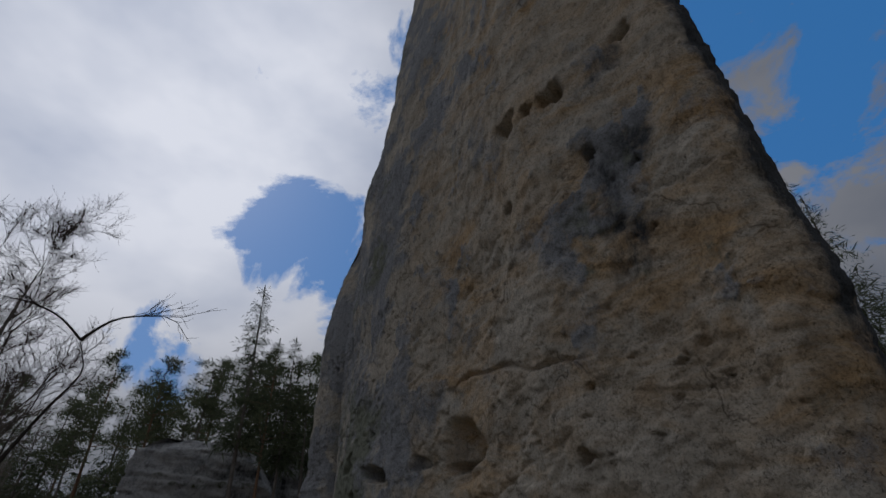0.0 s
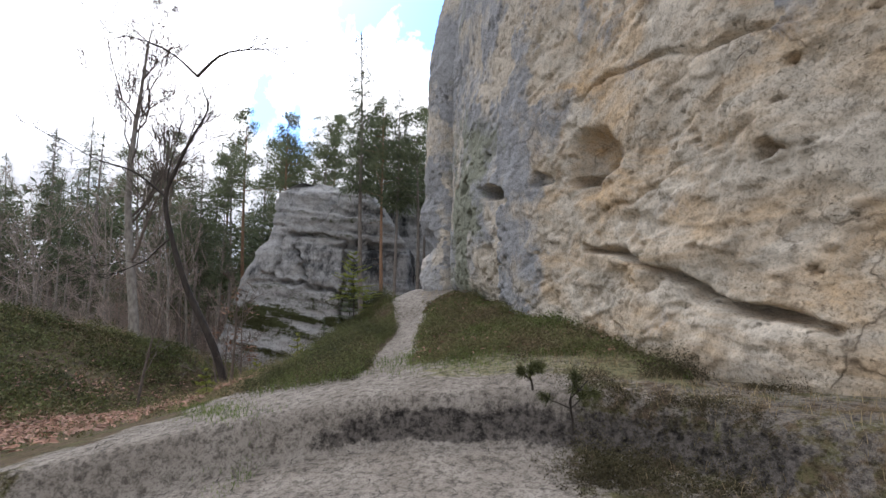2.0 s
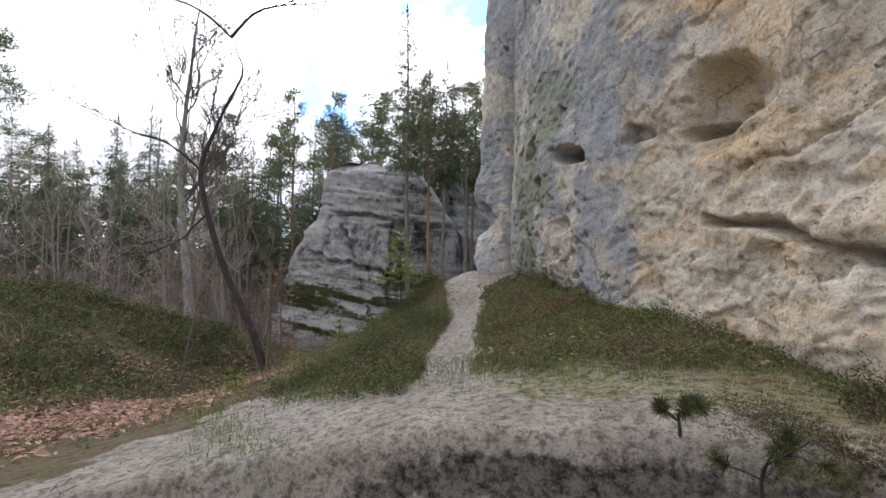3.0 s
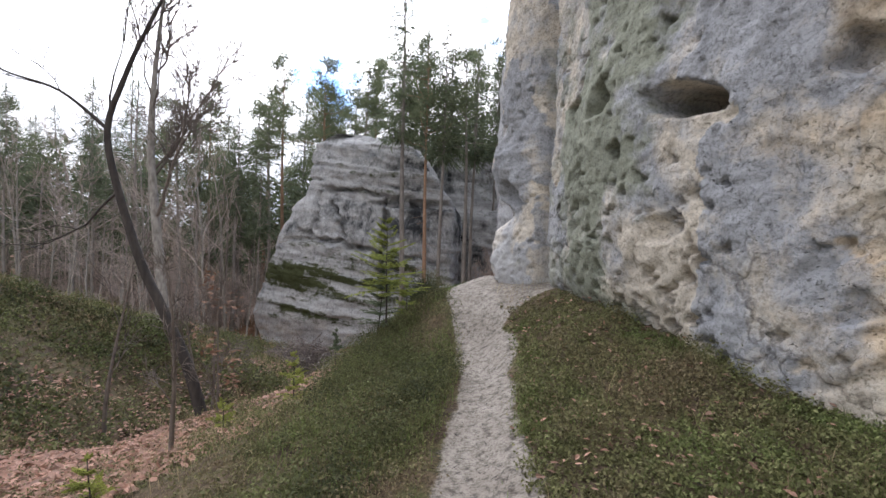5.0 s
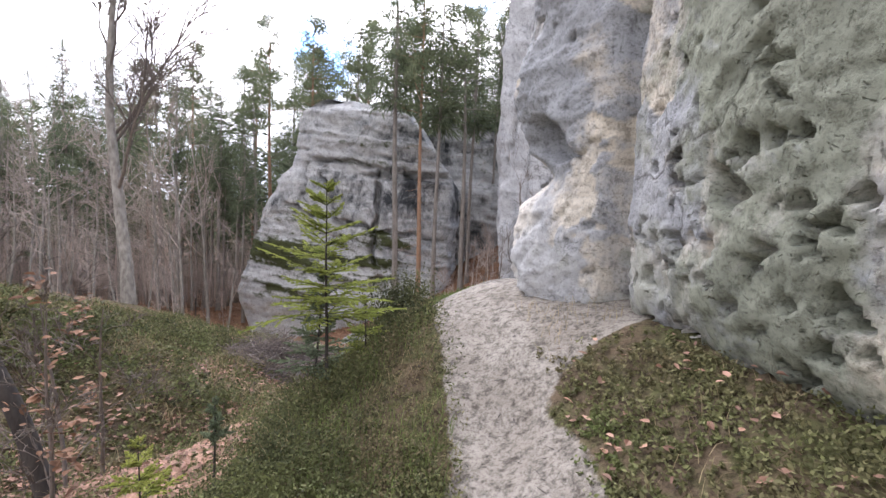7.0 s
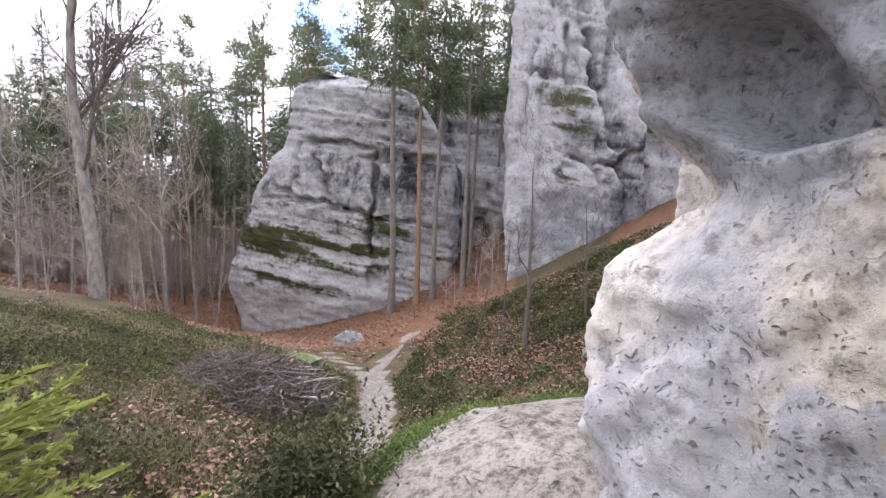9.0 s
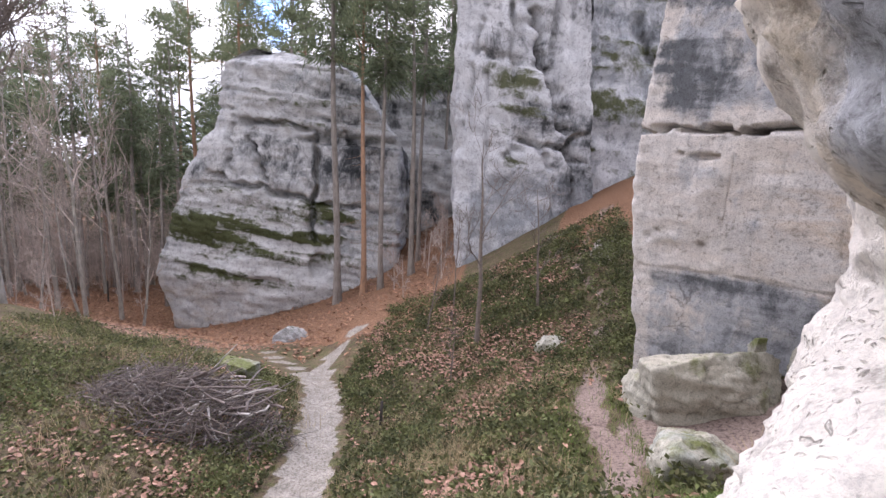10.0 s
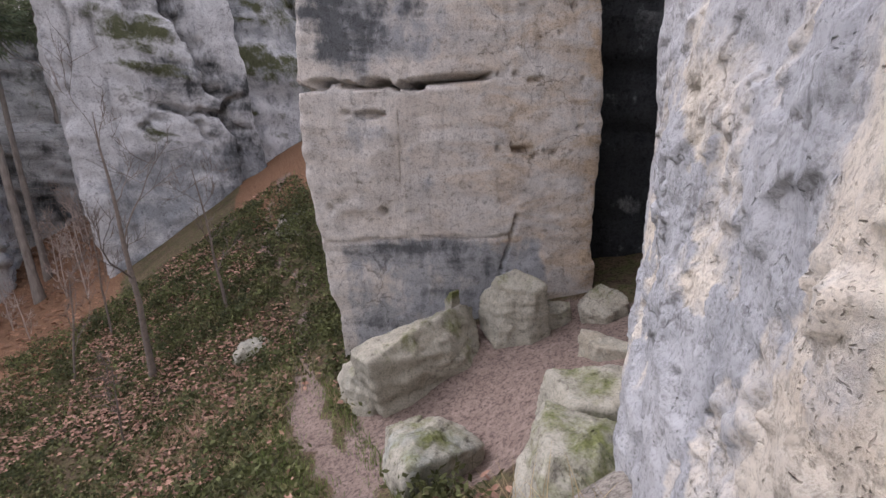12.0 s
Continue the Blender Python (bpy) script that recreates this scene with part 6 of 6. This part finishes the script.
    k = lambda x, y: np.exp(-(((x + 6.3) / 1.6) ** 2) - ((y - 11.0) / 3.0) ** 2) * (0.4 + 0.6 * patchy(x, y, 1.2, 12))
    sprigs("heath", "mixed heath and bilberry on the bank", rng, scatter(rng, 2600, (-9, -4.6, 4, 15), k), 0.16, 0.016, 11, M_LOW, 0.5)
    blades("dry_grass", "dry straw grass on the bank", rng, scatter(rng, 2600, (-9, -4.4, 6, 17), k), 0.22, 0.0028, M_STRAW, 0.8)
    # mound across the hollow
    k = lambda x, y: step(-0.3, 0.2, -0.02 * (x + 11.5)) * (x < -11.5) * patchy(x, y, 0.45, 13, -0.25, 0.15) * off_paths(x, y)
    sprigs("heath", "green bilberry and heath on the far mound", rng, scatter(rng, 11000, (-27, -11.5, 4, 33), k), 0.26, 0.05, 8, M_HEATH, 0.7)
    sprigs("low_heath", "brown heath on the far mound", rng, scatter(rng, 15000, (-25, -10.5, 6, 32), lambda x, y: off_paths(x, y)), 0.22, 0.04, 8, M_LOW, 0.8)
    litter("leaf_litter", "brown leaf litter on the mound", rng, scatter(rng, 7000, (-30, -10, 8, 38), lambda x, y: off_paths(x, y) * patchy(x, y, 0.4, 14, -0.1, 0.3)), 0.065, M_LEAF, 0.04)
    blades("dry_grass", "pale dry grass tufts on the mound", rng, scatter(rng, 2500, (-26, -11, 10, 32), lambda x, y: patchy(x, y, 0.9, 15, 0.25, 0.45)), 0.5, 0.006, M_STRAW, 0.7)
    # slope above the court and below the ledge
    k = lambda x, y: off_paths(x, y) * (x < -1.0 + 2.2 * step(25.5, 27.5, y)) * (0.25 + 0.75 * patchy(x, y, 0.5, 16, -0.25, 0.2)) * step(18.0, 20.0, y + 0.2 * x)
    sprigs("heath", "green heath on the slope below the ledge", rng, scatter(rng, 11500, (-13, 1.2, 15, 42), k), 0.26, 0.058, 7, M_HEATH, 0.7)
    sprigs("low_heath", "brown heath on the slope below the ledge", rng, scatter(rng, 7000, (-13, 1.2, 14, 42), lambda x, y: off_paths(x, y) * (x < -1.0 + 2.2 * step(25.5, 27.5, y)) * step(18.0, 19.5, y)), 0.16, 0.05, 6, M_LOW, 0.8)
    k = lambda x, y: off_paths(x, y) * (0.06 + 0.94 * patchy(x, y, 0.38, 17, 0.05, 0.22)) * (x < -0.5)
    litter("leaf_litter", "reddish brown leaves lying on the slope", rng, scatter(rng, 12000, (-13, 0, 18, 42), k), 0.07, M_LEAF, 0.05)
    blades("dry_grass", "dry grass on the slope below the ledge", rng, scatter(rng, 4000, (-9, -1.5, 15.5, 30), lambda x, y: off_paths(x, y) * patchy(x, y, 0.8, 18, 0.0, 0.3)), 0.4, 0.005, M_STRAW, 0.8)
    blades("grass", "green grass beside the court path", rng, scatter(rng, 6000, (-4.6, -1.5, 18.5, 31), lambda x, y: np.exp(-(((near_line(x, y, COURT_PATH)[0] - 0.9) / 0.4) ** 2))), 0.16, 0.005, M_GRASS, 0.6)
    sprigs("heath", "dark bilberry bush at the edge of the ledge", rng, scatter(rng, 260, (-5.2, -4.2, 12.5, 13.5), lambda x, y: np.exp(-(((x + 4.62) / 0.16) ** 2) - ((y - 12.95) / 0.2) ** 2)), 0.30, 0.016, 30, M_HEATH, 0.4)
    k = lambda x, y: off_paths(x, y) * step(14.6, 15.4, y + 0.3 * (x + 4.5)) * (1 - step(18.5, 20, y)) * (1 - step(-3.4, -2.8, x)) * (0.4 + 0.6 * patchy(x, y, 1.0, 37))
    sprigs("heath", "low green heath on the bank below the ledge", rng, scatter(rng, 6000, (-9, -2.6, 14, 20), k), 0.15, 0.02, 9, M_HEATH, 0.6)
    sprigs("low_heath", "low brown heath on the bank below the ledge", rng, scatter(rng, 4000, (-9, -2.6, 14, 20), k), 0.12, 0.018, 9, M_LOW, 0.7)
    # mossy lip of the ledge
    k = lambda x, y: np.exp(-(((near_line(x, y, [(-4.5, 13.15), (-4.3, 13.75), (-3.7, 14.2), (-3.0, 14.5)])[0]) / 0.15) ** 2))
    sprigs("moss", "bright green moss on the lip of the ledge", rng, scatter(rng, 6000, (-6, -2.5, 12.6, 16.2), k), 0.035, 0.010, 5, M_GRASS, 0.8)
    k = lambda x, y: np.exp(-(((near_line(x, y, [(-2.7, 16.4), (-2.0, 17.3), (-1.4, 17.9)])[0]) / 0.25) ** 2))
    sprigs("moss", "green moss on the lower ledge", rng, scatter(rng, 4000, (-4, -0.5, 15.6, 18.6), k), 0.04, 0.010, 6, M_GRASS, 0.8)
    # forest floor of copper leaves
    k = lambda x, y: step(34, 44, y - 0.15 * x) * off_paths(x, y)
    litter("leaf_litter", "copper brown leaves on the forest floor", rng, scatter(rng, 14000, (-62, -9, 34, 62), k), 0.14, M_RUST, 0.05)
    # twigs and needles on the sand
    at = scatter(rng, 3600, (-5, 1.2, 1.5, 14.5), lambda x, y: 1.0 - 0.9 * step(0.5, 1.2, near_line(x, y, [p[:2] for p in WALK])[0]) * (y > 6.5))
    s = Soup()
    way = rand_unit(rng, len(at), 0.03) * rng.uniform(0.008, 0.06, (len(at), 1))
    s.cards(at + (0, 0, 0.008), way, unit(np.cross(way, np.array([0, 0, 1.0]))) * rng.uniform(0.0015, 0.006, (len(at), 1)))
    tagged(s.made("fallen_twigs", M_DARK, None, False), "small dark twigs and needles on the sand", "twigs", kind="stuff")


cover()


def withered(parent, spots, seed):
    """Copper leaves that still cling to a sapling's twigs; spots are places on the sapling."""
    rng = np.random.default_rng(seed)
    at = np.concatenate([np.array(q) + rand_unit(rng, 24) * 0.26 * rng.random((24, 1)) for q in spots])
    ob = litter("withered_foliage", "copper brown withered leaves", rng, at, 0.055, M_RUST, 0.0)
    ob.parent = parent
    del ob["category"]
    return ob


oak = bare_tree("oak sapling with copper brown withered leaves", 71, 2.4, 0.02, M_FINE, M_FINE, 0.2, 5, 0.6, 3, name="oak_sapling", twig=0.006)
oak.matrix_basis = stand(oak, -7.6, 11.5, 1.0, 0, 0.03)
withered(oak, [(0.2, 0.1, 1.0), (-0.15, 0.0, 1.25), (0.05, 0.2, 1.9), (-0.3, 0.1, 2.3), (0.35, -0.1, 0.8)], 72)
oak = bare_tree("oak sapling with copper brown withered leaves", 73, 3.0, 0.025, M_FINE, M_FINE, 0.2, 5, 0.6, 3, name="oak_sapling", twig=0.007)
oak.matrix_basis = stand(oak, -9.0, 12.6, 1.0, 0, 0.03)
withered(oak, [(0.2, 0.1, 1.6), (-0.25, 0.0, 2.0), (0.05, 0.2, 2.6)], 74)


def seedling(x, y, h, seed):
    """A crooked little pine with needle tufts."""
    rng = np.random.default_rng(seed)
    root = new("pine_seedling")
    trunk, crown = Soup(), Soup()
    w = wander(rng, (0, 0, -0.03), (0.1, 0, 1), h, 5, 0.18)
    trunk.tube(w, np.linspace(0.012, 0.005, 6), 5)
    for k in range(6):
        i = int(rng.integers(2, 5))
        a = rng.uniform(0, 6.28)
        b = wander(rng, w[i], (math.cos(a), math.sin(a), 0.5), h * rng.uniform(0.25, 0.5), 3, 0.2, 0.1)
        trunk.tube(b, [0.006, 0.005, 0.004, 0.003], 4)
        n = 150
        d = unit(rand_unit(rng, n) + unit(b[-1] - b[-2]) * 0.7)
        c = b[-1] - (b[-1] - b[-2]) * rng.random((n, 1)) + d * 0.03
        crown.cards(c, d * 0.045, unit(np.cross(d, rand_unit(rng, n))) * 0.0026)
    trunk.made("stem", M_DARK, root)
    tagged(crown.made("needles", M_HEATH, root), kind="stuff")
    root.matrix_basis = stand(root, x, y)
    return tagged(root, "crooked pine seedling with dark needle tufts in the sand", "young tree")


seedling(-0.08, 5.02, 0.62, 61)
seedling(-0.4, 5.25, 0.3, 62)
